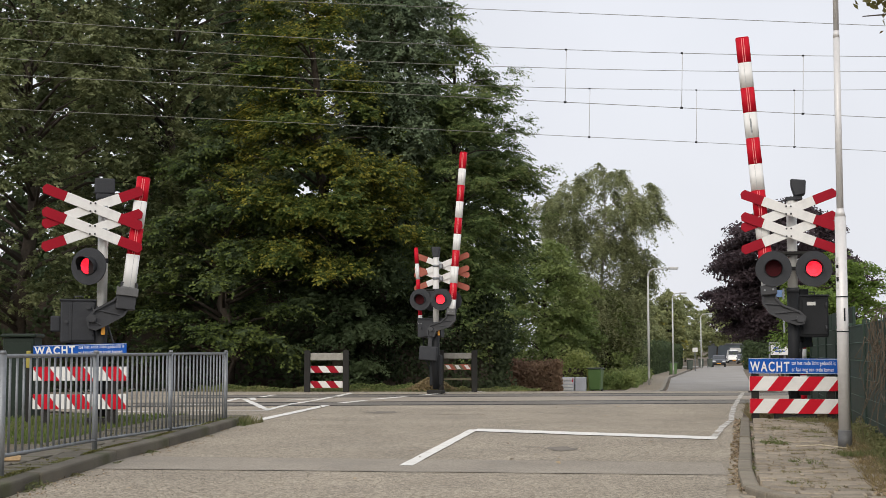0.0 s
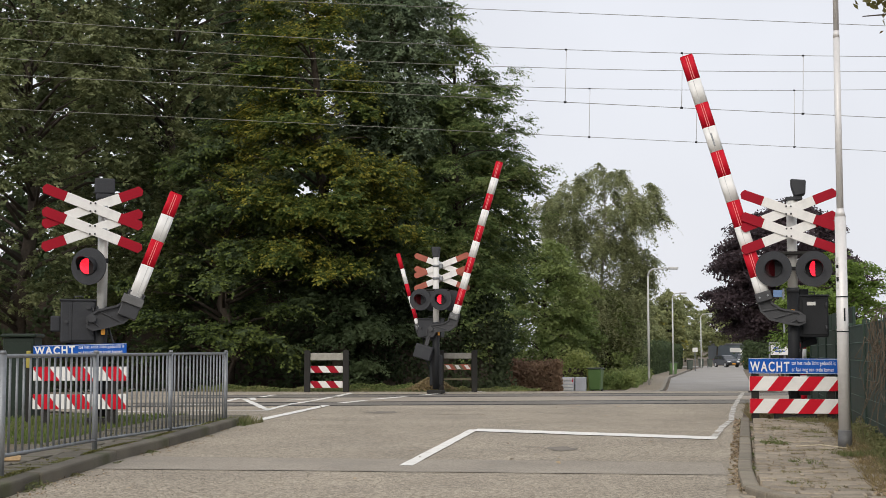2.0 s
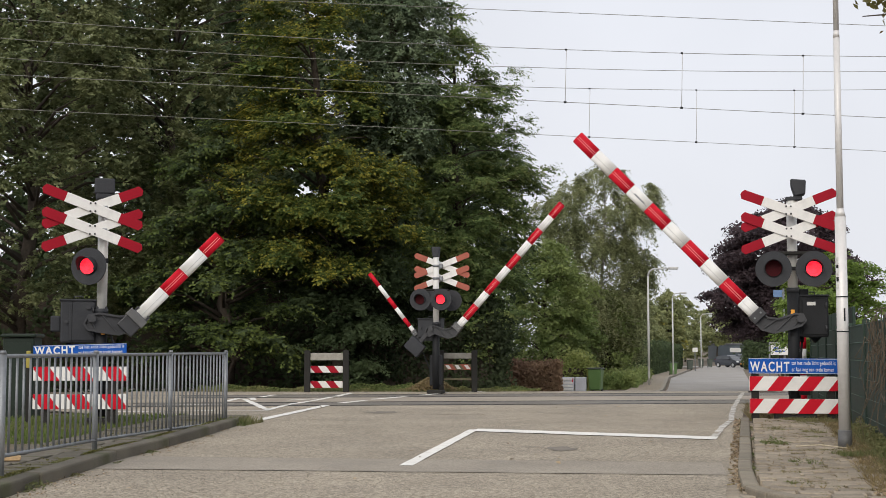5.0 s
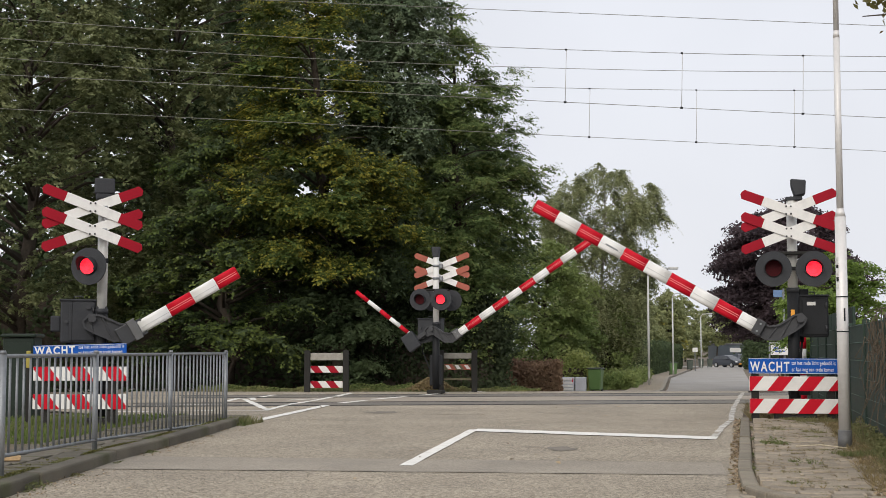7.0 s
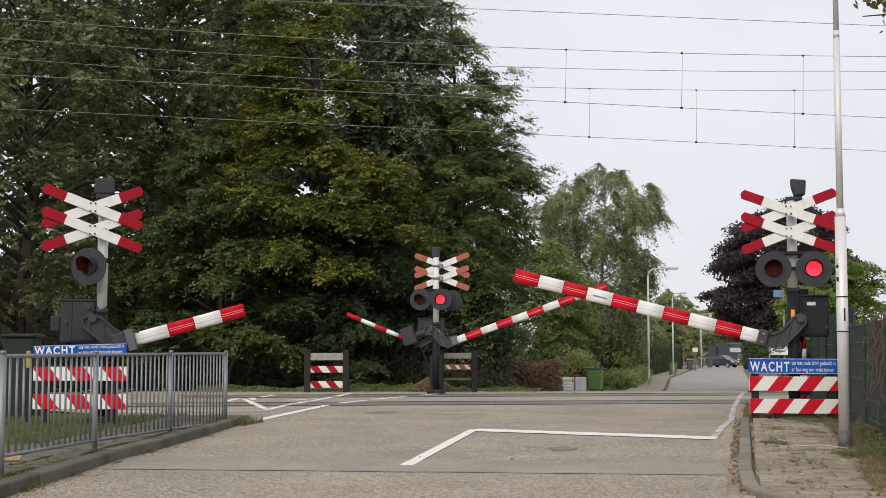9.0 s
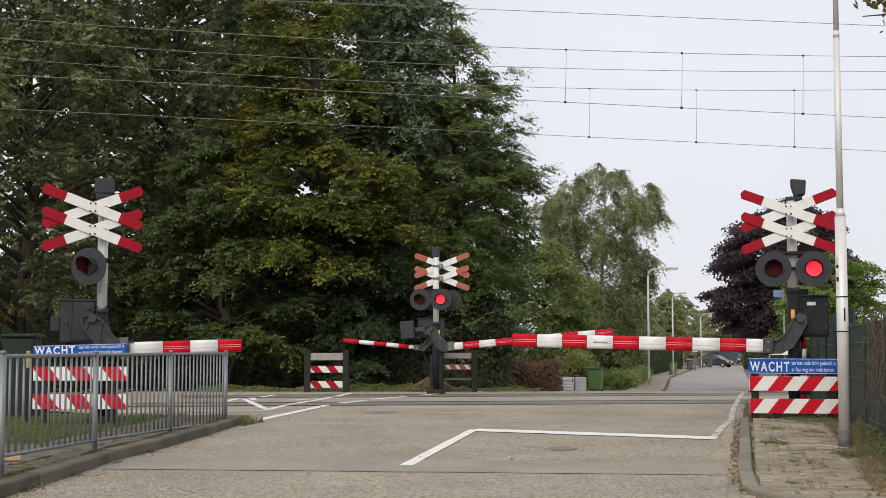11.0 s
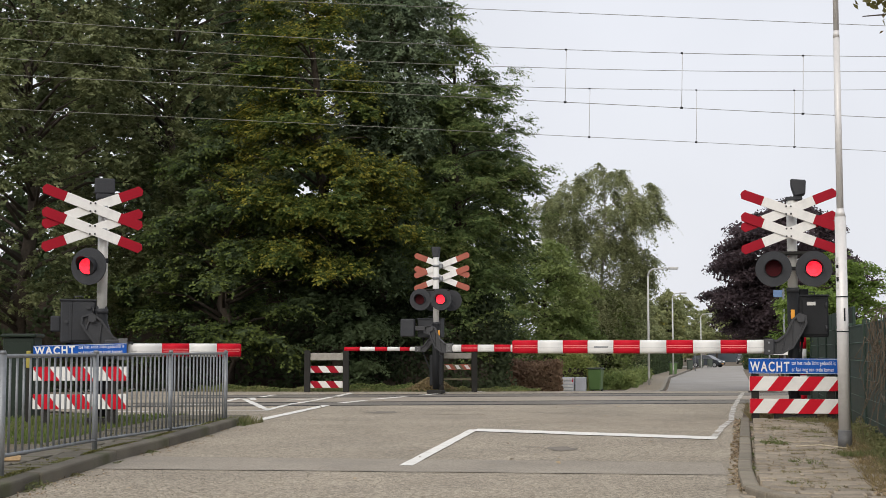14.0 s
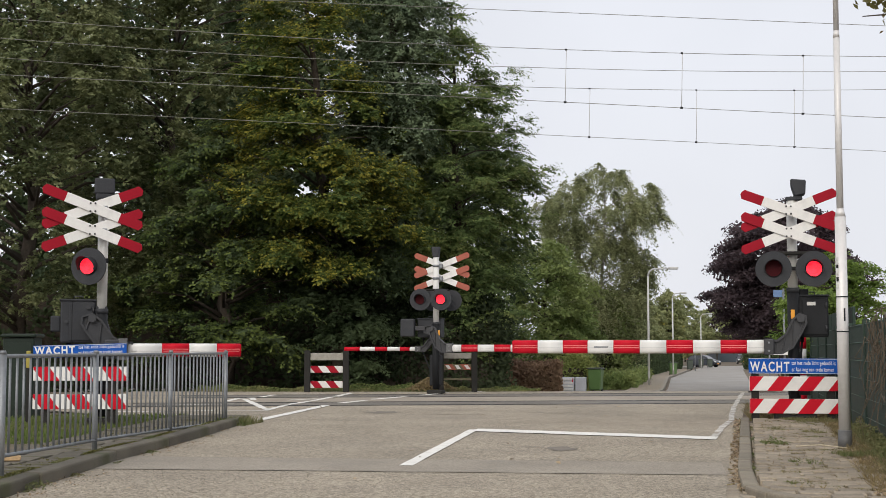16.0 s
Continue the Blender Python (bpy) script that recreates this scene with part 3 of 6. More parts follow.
def boom_arm(parent, pivot, start, tip, drop, r, bands, side, y, swing, arm_poly, weight, r_tip=None, wy=0.0):
    """The swinging arm about its pivot: casting, tube with red bands, counterweight. side: +1 reaches to +x when closed."""
    arm = part("boom_arm", prism([(side * a, b) for a, b in arm_poly], -0.022, 0.022, 0.008), CAST, parent, "cast grey swinging arm of the barrier", at=pose(pivot[0], y, pivot[1]))
    MOVING.append((arm, pivot, y, side, swing))
    part("hub", disc((0, -0.06, 0), 0.05, 0.06, 20), CAST, arm)
    ring = [Vector((side * a, 0, b)) for a, b in arm_poly]
    k = len(ring)
    turn = sum(ring[i].x * ring[(i + 1) % k].z - ring[(i + 1) % k].x * ring[i].z for i in range(k))
    bm, rows = bmesh.new(), []
    for i in range(k):
        e0, e1 = (ring[i] - ring[i - 1]).normalized(), (ring[(i + 1) % k] - ring[i]).normalized()
        n = Vector((-(e0.z + e1.z), 0, e0.x + e1.x)).normalized() * (0.022 if turn > 0 else -0.022)
        rows.append([bm.verts.new(c) for c in (ring[i] - n * 0.2 + Vector((0, -0.062, 0)), ring[i] + n + Vector((0, -0.062, 0)), ring[i] + n + Vector((0, 0.062, 0)), ring[i] - n * 0.2 + Vector((0, 0.062, 0)))])
    for i in range(k):
        for j in range(4):
            bm.faces.new((rows[i][j], rows[(i + 1) % k][j], rows[(i + 1) % k][(j + 1) % 4], rows[i][(j + 1) % 4]))
    bmesh.ops.recalc_face_normals(bm, faces=bm.faces[:])
    part("flange", bm, CAST, arm, "raised rim of the cast arm")
    for i, j in ((1, k - 2), (2, k - 3), (3, k - 4)):
        d = ring[j] - ring[i]
        part("rib", box(((ring[i].x + ring[j].x) / 2, 0, (ring[i].z + ring[j].z) / 2), (d.length, 0.09, 0.018), 0.004, (0, -math.degrees(math.atan2(d.z, d.x)), 0)), CAST, arm)
    r_tip = r_tip or r
    def rad(x):
        return r + (r_tip - r) * (x - start) / (tip - start)
    edges = [start] + bands + [tip]
    for i in range(len(edges) - 1):
        x0, x1 = edges[i], edges[i + 1]
        is_red = (len(edges) - 2 - i) % 2 == 0
        part("red_band" if is_red else "white_band", boom_bar(side * x0, side * x1, -drop, 0.84 * r, r, 0.5 * r) if r > 0.05 else tube((side * x0, 0, -drop), (side * x1, 0, -drop), rad(x0), rad(x1), 24), RED if is_red else BOOM_WHITE, arm,
             "red band of the barrier boom" if is_red else "white band of the barrier boom")
        if is_red and r > 0.05:
            for dz in (0.012, -0.012):
                part("reflector_strip", box((side * (x0 + x1) / 2, -r * 0.842, -drop + dz * r / 0.08), (abs(x1 - x0) - 0.02, 0.006, 0.008)), RED_PALE, arm)
        if not is_red and r > 0.05:
            part("seam_strip", box((side * (x0 + x1) / 2, -r * 0.842, -drop - 0.012 * r / 0.08), (abs(x1 - x0) - 0.02, 0.006, 0.006)), BOOM_SEAM, arm)
    if swing == "right":
        part("sticker", box((side * 2.60, -r * 0.842, -drop - 0.004), (0.19, 0.007, 0.022), 0.002), GALV, arm, "small grey sticker")
    part("clamp", box((side * (start - 0.02), 0, -drop), (0.13, 2 * r + 0.03, 2 * r + 0.03), 0.012), CAST if swing == "right" else CLAMP, arm)
    if swing == "left":
        part("boom_socket", box((side * (start - 0.12), 0.02, -drop + 0.01), (0.24, 2 * r + 0.10, 2 * r + 0.07), 0.012), CAST, arm, "cast socket that holds the boom")
        for y_ in (-r - 0.055, r + 0.085):
            part("socket_lip", box((side * (start - 0.02), y_, -drop + 0.01), (0.10, 0.022, 2 * r + 0.10), 0.006), CLAMP, arm)
        part("socket_lip", box((side * (start - 0.02), 0.02, -drop + r + 0.05), (0.12, 2 * r + 0.12, 0.022), 0.006), CLAMP, arm, "pale worn edge of the socket")
    for dz in (-1, 1):
        part("clamp_bolt", disc((side * (start - 0.02), -r - 0.02, -drop + dz * r * 0.6), 0.014, 0.02, 10), GALV, arm)
    part("boom_cap", boom_bar(side * tip, side * (tip + 0.012), -drop, 0.8 * r, 0.95 * r, 0.46 * r), RED, arm)
    if weight:
        (wx, wz), (sx, sz) = weight
        part("counterweight", box((side * wx, wy, wz), (sx, 0.16, sz), 0.02), DARK, arm, "dark counterweight block")
        part("weight_bar", box((side * wx / 2, 0.03 + wy * 0.8, wz / 2), (abs(wx), 0.05, 0.09), 0.01), CAST, arm)
    return arm


FLASHING, MOVING = [], []
GOOSE = [(-0.07, 0.04), (0.02, 0.07), (0.10, 0.0), (0.20, -0.20), (0.30, -0.28), (0.46, -0.28), (0.46, -0.46), (0.24, -0.46), (0.10, -0.38), (-0.02, -0.18), (-0.08, -0.05)]


def machine_body(u, x0, x1, z0, z1, y0, y1, bracket=True):
    cx, cz, cy = (x0 + x1) / 2, (z0 + z1) / 2, (y0 + y1) / 2
    part("drive_box", box((cx, cy, cz), (x1 - x0, y1 - y0, z1 - z0), 0.02), BLACK if x0 > 0 else DARK, u, "dark grey drive box of the barrier")
    part("box_lid", box((cx, cy, z1 + 0.008), (x1 - x0 + 0.03, y1 - y0 + 0.03, 0.025), 0.008), DARK, u)
    part("box_door", box((cx + 0.1 * (x1 - x0), y0 - 0.008, cz), ((x1 - x0) * 0.72, 0.016, (z1 - z0) * 0.88), 0.006), BLACK if x0 > 0 else DARK, u)
    for hz in (z0 + 0.12, z1 - 0.12):
        part("hinge", tube((x1 - 0.03, y0 - 0.02, hz - 0.035), (x1 - 0.03, y0 - 0.02, hz + 0.035), 0.012, seg=10), CAST, u)
    part("lock", disc((x0 + 0.07, y0 - 0.02, cz), 0.022, 0.02, 14), CAST, u)
    part("handle", limb_tubes([(cx - 0.06, cy, z1 + 0.02), (cx - 0.05, cy, z1 + 0.06), (cx + 0.05, cy, z1 + 0.06), (cx + 0.06, cy, z1 + 0.02)], 0.008, 0.008, 8), CAST, u)
    part("gland", tube((x0 + 0.1, cy, z0 - 0.06), (x0 + 0.1, cy, z0 + 0.01), 0.03, seg=14), BLACK, u)
    part("cable", limb_tubes([(x0 + 0.1, cy, z0 - 0.05), (x0 + 0.08, cy - 0.02, z0 - 0.3), (x0 * 0.5, cy - 0.05, z0 - 0.6), (0.02, 0.05, 0.12)], 0.016, 0.016, 8), BLACK, u)
    if x0 > 0:
        part("box_plate", box((cx, y0 - 0.018, z1 - 0.1), (0.11, 0.006, 0.045), 0.002), OFFWHITE, u, "small pale plate")


def post(u, r, z_dark, z_top):
    part("foot", box((0, 0, 0.04), (0.34, 0.34, 0.08), 0.02), PVC, u)
    part("pedestal", tube((0, 0, 0.1), (0, 0, z_dark), r * 1.15, seg=20), BLACK, u, "black lower post")
    part("upper_post", tube((0, 0, z_dark), (0, 0, z_top), r, seg=24), OFFWHITE, u, "weathered white upper post")
    part("collar", tube((0, 0, z_dark - 0.03), (0, 0, z_dark + 0.03), r * 1.25, seg=20), DARK, u)


def build_right_unit():
    u = thing("level_crossing_barrier", pose(4.62, 17.9, 0, 0, 0, -12), "half barrier with red flashing lights and warning cross", "crossing barrier", "barriers of the level crossing")
    post(u, 0.066, 1.72, 2.93)
    # sloped bell cowl
    part("bell", prism([(-0.01, 3.19), (0.19, 3.17), (0.18, 2.98), (0.04, 2.96), (0.0, 3.08)], -0.1, 0.1, 0.015), DARK, u, "dark cowled warning bell")
    part("bell_stem", box((0.08, 0, 2.94), (0.12, 0.14, 0.06), 0.01), DARK, u)
    part("post_cap", box((0, 0, 2.93), (0.15, 0.15, 0.05), 0.01), DARK, u)
    warning_cross(u, -0.047, -0.245, 2.758, 2.464)
    for z in (2.769, 2.475):
        part("bracket", box((0, -0.13, z), (0.12, 0.2, 0.05), 0.005), GALV, u)
    part("lamp_beam", box((0.0, -0.1, 2.2), (0.56, 0.16, 0.045), 0.012), PVC, u, "olive-black beam that carries the lamps")
    part("lamp_bracket", box((0, -0.1, 2.0), (0.3, 0.06, 0.05), 0.01), BLACK, u)
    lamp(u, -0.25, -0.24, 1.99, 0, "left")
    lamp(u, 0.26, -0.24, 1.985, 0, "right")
    machine_body(u, 0.012, 0.45, 1.10, 1.64, 0.02, 0.36)
    part("vent_hood", box((0.14, 0.1, 1.69), (0.12, 0.1, 0.09), 0.01), BLACK, u)
    part("amber_reflector", box((-0.01, -0.085, 1.40), (0.05, 0.02, 0.12), 0.006), AMBER, u, "amber reflector on the post")
    boom_arm(u, (0.085, 1.34), 0.43, 3.79, 0.365, 0.089, [0.69, 1.03, 1.385, 1.735, 2.085, 2.435, 2.78, 3.115, 3.455], -1, -0.13, "right", GOOSE,
             ((-0.28, 0.04), (0.20, 0.22)), 0.08, 0.62)
    part("base_plate", box((-0.16, 0.0, 0.05), (0.22, 0.3, 0.14), 0.02), PVC, u)
    part("base_plate", box((0.14, 0.0, 0.05), (0.26, 0.3, 0.16), 0.02), PVC, u)
    part("cable_box", box((0.06, 0.05, 0.42), (0.28, 0.2, 0.16), 0.01), DARK, u)
    return u


def build_left_unit():
    u = thing("level_crossing_barrier", pose(-4.3, 17.1, 0, 0, 0, 14), "short path barrier with single red light and warning cross", "crossing barrier", "barriers of the level crossing")
    post(u, 0.064, 1.42, 2.93)
    part("bell", box((0.01, 0.02, 3.0), (0.25, 0.22, 0.19), 0.015), DARK, u, "dark box on top of the post")
    part("bell_stem", box((0.0, 0, 2.87), (0.2, 0.16, 0.08), 0.02), DARK, u)
    warning_cross(u, -0.13, -0.215, 2.71, 2.425)
    for z in (2.71, 2.425):
        part("bracket", box((-0.04, -0.12, z), (0.18, 0.17, 0.05), 0.005), GALV, u)
    part("lamp_bracket", box((-0.02, -0.12, 2.05), (0.18, 0.06, 0.06), 0.01), BLACK, u)
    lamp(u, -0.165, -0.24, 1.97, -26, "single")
    machine_body(u, -0.50, -0.07, 1.02, 1.55, 0.0, 0.34)
    part("side_box", box((0.0, 0.1, 1.30), (0.14, 0.3, 0.36), 0.015), DARK, u)
    part("amber_reflector", box((0.02, -0.1, 1.18), (0.05, 0.02, 0.12), 0.006), AMBER, u, "amber reflector on the post")
    part("stay", tube((0.03, 0.02, 1.38), (0.20, 0.02, 0.86), 0.014, seg=8), CAST, u)
    boom_arm(u, (-0.116, 1.323), 0.40, 1.84, 0.393, 0.084, [0.86, 1.2, 1.545], 1, -0.10, "left",
             [(-0.12, 0.03), (0.0, 0.07), (0.12, -0.02), (0.26, -0.22), (0.36, -0.29), (0.5, -0.29), (0.5, -0.5), (0.3, -0.5), (0.08, -0.38), (-0.08, -0.16), (-0.14, -0.06)], None)
    part("side_bracket", box((-0.56, 0.12, 1.26), (0.12, 0.16, 0.2), 0.02), DARK, u)
    part("box_seam", box((-0.36, -0.012, 1.285), (0.012, 0.012, 0.5), 0.003), BLACK, u)
    part("box_knob", disc((-0.16, -0.03, 1.47), 0.03, 0.03, 14), CAST, u)
    return u


def build_far_unit():
    u = thing("level_crossing_barrier", pose(-0.15, 29.2, 0, 0, 0, -12), "far half barrier with flashing lights beside the shrubs", "crossing barrier", "barriers of the level crossing")
    post(u, 0.066, 1.5, 2.93)
    part("bell", prism([(-0.09, 3.15), (0.09, 3.15), (0.06, 2.93), (-0.06, 2.93)], -0.08, 0.08, 0.01), DARK, u, "dark warning bell on the post")
    warning_cross(u, 0.1, 0.12, 2.76, 2.48, True)
    for z in (2.74, 2.47):
        part("bracket", tube((0, 0, z - 0.025), (0, 0, z + 0.025), 0.074, seg=20), GALV, u)
        part("bracket_arm", box((0.1, 0.06, z), (0.06, 0.12, 0.1), 0.008), GALV, u)
    part("lamp_beam", box((0.0, -0.1, 2.22), (0.6, 0.12, 0.04), 0.01), PVC, u)
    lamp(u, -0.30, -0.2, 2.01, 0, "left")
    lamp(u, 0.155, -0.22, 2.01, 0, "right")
    part("far_shield", disc((0.30, 0.2, 2.0), 0.225, 0.025, 40), DARK, u, "round shield of the light facing away")
    part("far_shield", disc((-0.12, 0.2, 2.0), 0.225, 0.025, 40), DARK, u)
    machine_body(u, -0.42, 0.10, 1.2, 1.6, 0.05, 0.4)
    part("lower_box", box((-0.02, 0.1, 0.5), (0.24, 0.24, 0.66), 0.02), BLACK, u)
    part("amber_reflector", box((0.08, -0.09, 1.30), (0.045, 0.02, 0.11), 0.006), AMBER, u, "amber reflector on the post")
    boom_arm(u, (-0.07, 1.38), 0.42, 3.83, 0.41, 0.076, [0.66, 1.015, 1.37, 1.72, 2.07, 2.42, 2.77, 3.125, 3.48], 1, -0.13, "far",
             [(-0.14, 0.06), (-0.02, 0.09), (0.09, 0.02), (0.18, -0.2), (0.28, -0.3), (0.47, -0.3), (0.47, -0.5), (0.22, -0.5), (0.08, -0.4), (-0.03, -0.12), (-0.16, -0.08)], ((-0.52, 0.03), (0.30, 0.38)), 0.07)
    boom_arm(u, (-0.10, 1.20), 0.34, 1.96, 0.245, 0.045, [0.5, 0.72, 1.0, 1.28, 1.62], -1, 0.12, "small",
             [(-0.05, 0.04), (0.03, 0.05), (0.2, -0.18), (0.34, -0.19), (0.34, -0.30), (0.16, -0.30), (-0.04, -0.06)], None)
    return u


def striped_board(parent, x0, x1, z0, z1, y, lean=1, base=WHITE, red=RED, period=0.385, first=0.0):
    """A white board with slanted red stripes laid on it."""
    b = part("board", box(((x0 + x1) / 2, y, (z0 + z1) / 2), (x1 - x0, 0.03, z1 - z0), 0.006), base, parent, "white board with slanted red stripes")
    h = z1 - z0
    for k in range(-2, 5):
        a = x0 + first + k * period
        poly = []
        # the stripe's corners, cut to the board
        for x, z in ((a, z0), (a + period / 2, z0), (a + period / 2 + lean * h * 0.8, z1), (a + lean * h * 0.8, z1)):
            poly.append((x, z))
        poly = clip_x(poly, x0 + 0.004, x1 - 0.004)
        if len(poly) > 2:
            part("red_stripe", prism(poly, y - 0.018, y - 0.0155), red, b)
    return b


def clip_x(poly, lo, hi):
    for edge, keep in ((lo, lambda p: p[0] >= lo), (hi, lambda p: p[0] <= hi)):
        out = []
        for i, p in enumerate(poly):
            q = poly[(i + 1) % len(poly)]
            if keep(p):
                out.append(p)
            if keep(p) != keep(q):
                t = (edge - p[0]) / (q[0] - p[0])
                out.append((edge, p[1] + t * (q[1] - p[1])))
        poly = out
    return poly


def words(name, text, size, at, parent, material, wide=1.0, bold=0.0, joined=0.0, spacing=1.12):
    """Raised lettering; each letter, or each word of small print, is a part of its own."""
    cu = bpy.data.curves.new(name, "FONT")
    cu.body, cu.size, cu.extrude, cu.offset, cu.space_character = text, size, 0.001, bold, spacing
    tmp = new("tmp", cu)
    bpy.context.view_layer.update()
    me = bpy.data.meshes.new_from_object(tmp.evaluated_get(bpy.context.evaluated_depsgraph_get()))
    bpy.data.objects.remove(tmp)
    me.transform(Matrix.Diagonal((wide, 1, 1, 1)))
    bm = bmesh.new()
    bm.from_mesh(me)
    bpy.data.meshes.remove(me)
    todo, islands = set(bm.verts), []
    while todo:
        stack, seen = [todo.pop()], []
        while stack:
            v = stack.pop()
            seen.append(v)
            for e in v.link_edges:
                o = e.other_vert(v)
                if o in todo:
                    todo.remove(o)
                    stack.append(o)
        islands.append((min(v.co.x for v in seen), max(v.co.x for v in seen), seen))
    islands.sort(key=lambda q: q[0])
    groups = []
    for lo, hi, vs in islands:
        if groups and lo - groups[-1][0] < joined:
            groups[-1][0] = max(hi, groups[-1][0])
            groups[-1][1].extend(vs)
        else:
            groups.append([hi, list(vs)])
    for _, vs in groups:
        index = {v: k for k, v in enumerate(vs)}
        faces = {f for v in vs for f in v.link_faces}
        m2 = bpy.data.meshes.new(name)
        m2.from_pydata([v.co[:] for v in vs], [], [[index[v] for v in f.verts] for f in faces])
        m2.materials.append(material)
        ob = new(name, m2)
        ob.parent, ob.matrix_basis = parent, at @ pose(0, 0, 0, 90, 0, 0)
    bm.free()


def wait_fence(at, x0, x1, sign, b1, b2, legs, tilt, label):
    u = thing("warning_fence", at, label, "warning fence", "warning fences at the barriers")
    for lx in legs:
        part("leg", box((lx, 0.05, 0.33), (0.1, 0.06, 0.78), 0.01), PVC, u, "dark recycled plastic leg")
    sg = part("sign", box(((x0 + x1) / 2, 0, (sign[0] + sign[1]) / 2), (x1 - x0, 0.018, sign[1] - sign[0]), 0.008, (0, tilt, 0)), BLUE, u, "blue sign with white waiting text")
    zc, h = (sign[0] + sign[1]) / 2, sign[1] - sign[0]
    for dz in (-1, 1):
        part("sign_border", box(((x0 + x1) / 2, -0.0105, zc + dz * (h / 2 - 0.008)), (x1 - x0 - 0.01, 0.003, 0.006), 0, (0, tilt, 0)), OFFWHITE, sg)
    w = x1 - x0
    words("letter", "WACHT", h * 0.86, pose(x0 + 0.022, -0.0105, zc - h * 0.31, 0, tilt, 0), sg, WHITE, 0.134 / h, 0.004, spacing=1.28)
    t = math.tan(radians(tilt))
    words("word", "tot het rode licht gedoofd is", h * 0.36, pose(x0 + 0.485 * w, -0.0105, zc + h * 0.10 - 0.485 * w * t * 0.6, 0, tilt, 0), sg, WHITE, 0.485 * w / (h * 0.36 * 13.0), 0.0008, h * 0.045)
    words("word", "er kan nog een trein komen", h * 0.36, pose(x0 + 0.485 * w, -0.0105, zc - h * 0.31 - 0.485 * w * t * 0.6, 0, tilt, 0), sg, WHITE, 0.485 * w / (h * 0.36 * 13.2), 0.0008, h * 0.045)
    for z0, z1 in (b1, b2):
        striped_board(u, x0 + 0.006, x1 + 0.006, z0, z1, 0.0, -1 if tilt < -0.5 else 1, period=0.385 if tilt >= -0.5 else 0.43, first=0.225 if tilt >= -0.5 else 0.12)
    return u


def plank_fence(at, x0, x1, rails, label, mossy=False):
    u = thing("plank_fence", at, label, "barrier fence", "plank fences beyond the tracks")
    for lx in (x0, x1):
        part("post", box((lx, 0.0, 0.44), (0.13, 0.13, 0.97), 0.012), PVC, u, "dark square post")
    part("top_board", box(((x0 + x1) / 2, 0, (rails[0][0] + rails[0][1]) / 2), (x1 - x0 - 0.13, 0.04, rails[0][1] - rails[0][0]), 0.006), PLANK, u, "plain grey top board")
    for z0, z1 in rails[1:]:
        if z1 - z0 > 0.1:
            striped_board(u, x0 + 0.07, x1 - 0.07, z0, z1, 0.0, -1, base=MOSSY if mossy else OFFWHITE, red=RED_BACK if mossy else RED_DIM, period=0.36, first=0.10)
            if mossy:
                for k in range(3):
                    part("white_stripe", prism([(x0 + 0.1 + k * 0.21, z1 - 0.02), (x0 + 0.18 + k * 0.21, z1 - 0.02), (x0 + 0.24 + k * 0.21, z0 + 0.02), (x0 + 0.16 + k * 0.21, z0 + 0.02)], -0.024, -0.02), OFFWHITE, u)
        else:
            part("low_board", box(((x0 + x1) / 2, 0, (z0 + z1) / 2), (x1 - x0 - 0.13, 0.04, z1 - z0), 0.004), MOSSY, u, "mossy low board")


# ---- fences, poles and kerbs ----
def build_left_fence():
    f = thing("railing", pose(0, 0, 0), "galvanised steel bar railing along the pavement", "railing")
    run = [Vector((-2.926, 9.05, 0.23)), Vector((-2.945, 11.55, 0.17)), Vector((-2.83, 14.15, 0.115)), Vector((-2.68, 16.8, 0.05))]
    for i, p in enumerate(run):
        r = 0.024
        part("post", tube((p.x, p.y, -0.1), (p.x, p.y, 0.905), r, seg=16), GALV, f)
        part("post_cap", tube((p.x, p.y, 0.905), (p.x, p.y, 0.928), r * 1.1, r * 0.7, 16), GALV, f)
    for p, q in zip(run, run[1:]):
        d = q - p
        for z0, z1 in ((p.z, q.z), (0.89, 0.89)):
            part("rail", tube((p.x, p.y, z0), (q.x, q.y, z1), 0.014, seg=10), GALV, f)
        for k in range(1, 16):
            c = p + d * (k / 16)
            part("bar", tube((c.x, c.y, c.z), (c.x, c.y, 0.89), 0.009, seg=8), GALV, f)


def kerb_run(pts, width, z, name, label, piece=0.95, material=None):
    """Kerb stones end to end along a line of points."""
    k = thing(name, pose(0, 0, 0), label, "kerb", kind="structure")
    path = [Vector(p) for p in pts]
    for a, b in zip(path, path[1:]):
        n = max(1, round((b - a).length / piece))
        for i in range(n):
            p, q = a.lerp(b, i / n), a.lerp(b, (i + 1) / n)
            d = q - p
            ang = math.degrees(math.atan2(d.y, d.x))
            part("kerb_stone", box((0, 0, 0), (d.length - 0.01, width, 0.25), 0.018), material or CONCRETE, k,
                 at=pose((p.x + q.x) / 2, (p.y + q.y) / 2, z - 0.125 + random.uniform(-0.006, 0.006) + ground_z(p.y), 0, random.uniform(-0.4, 0.4), ang + random.uniform(-0.5, 0.5)))
    return k


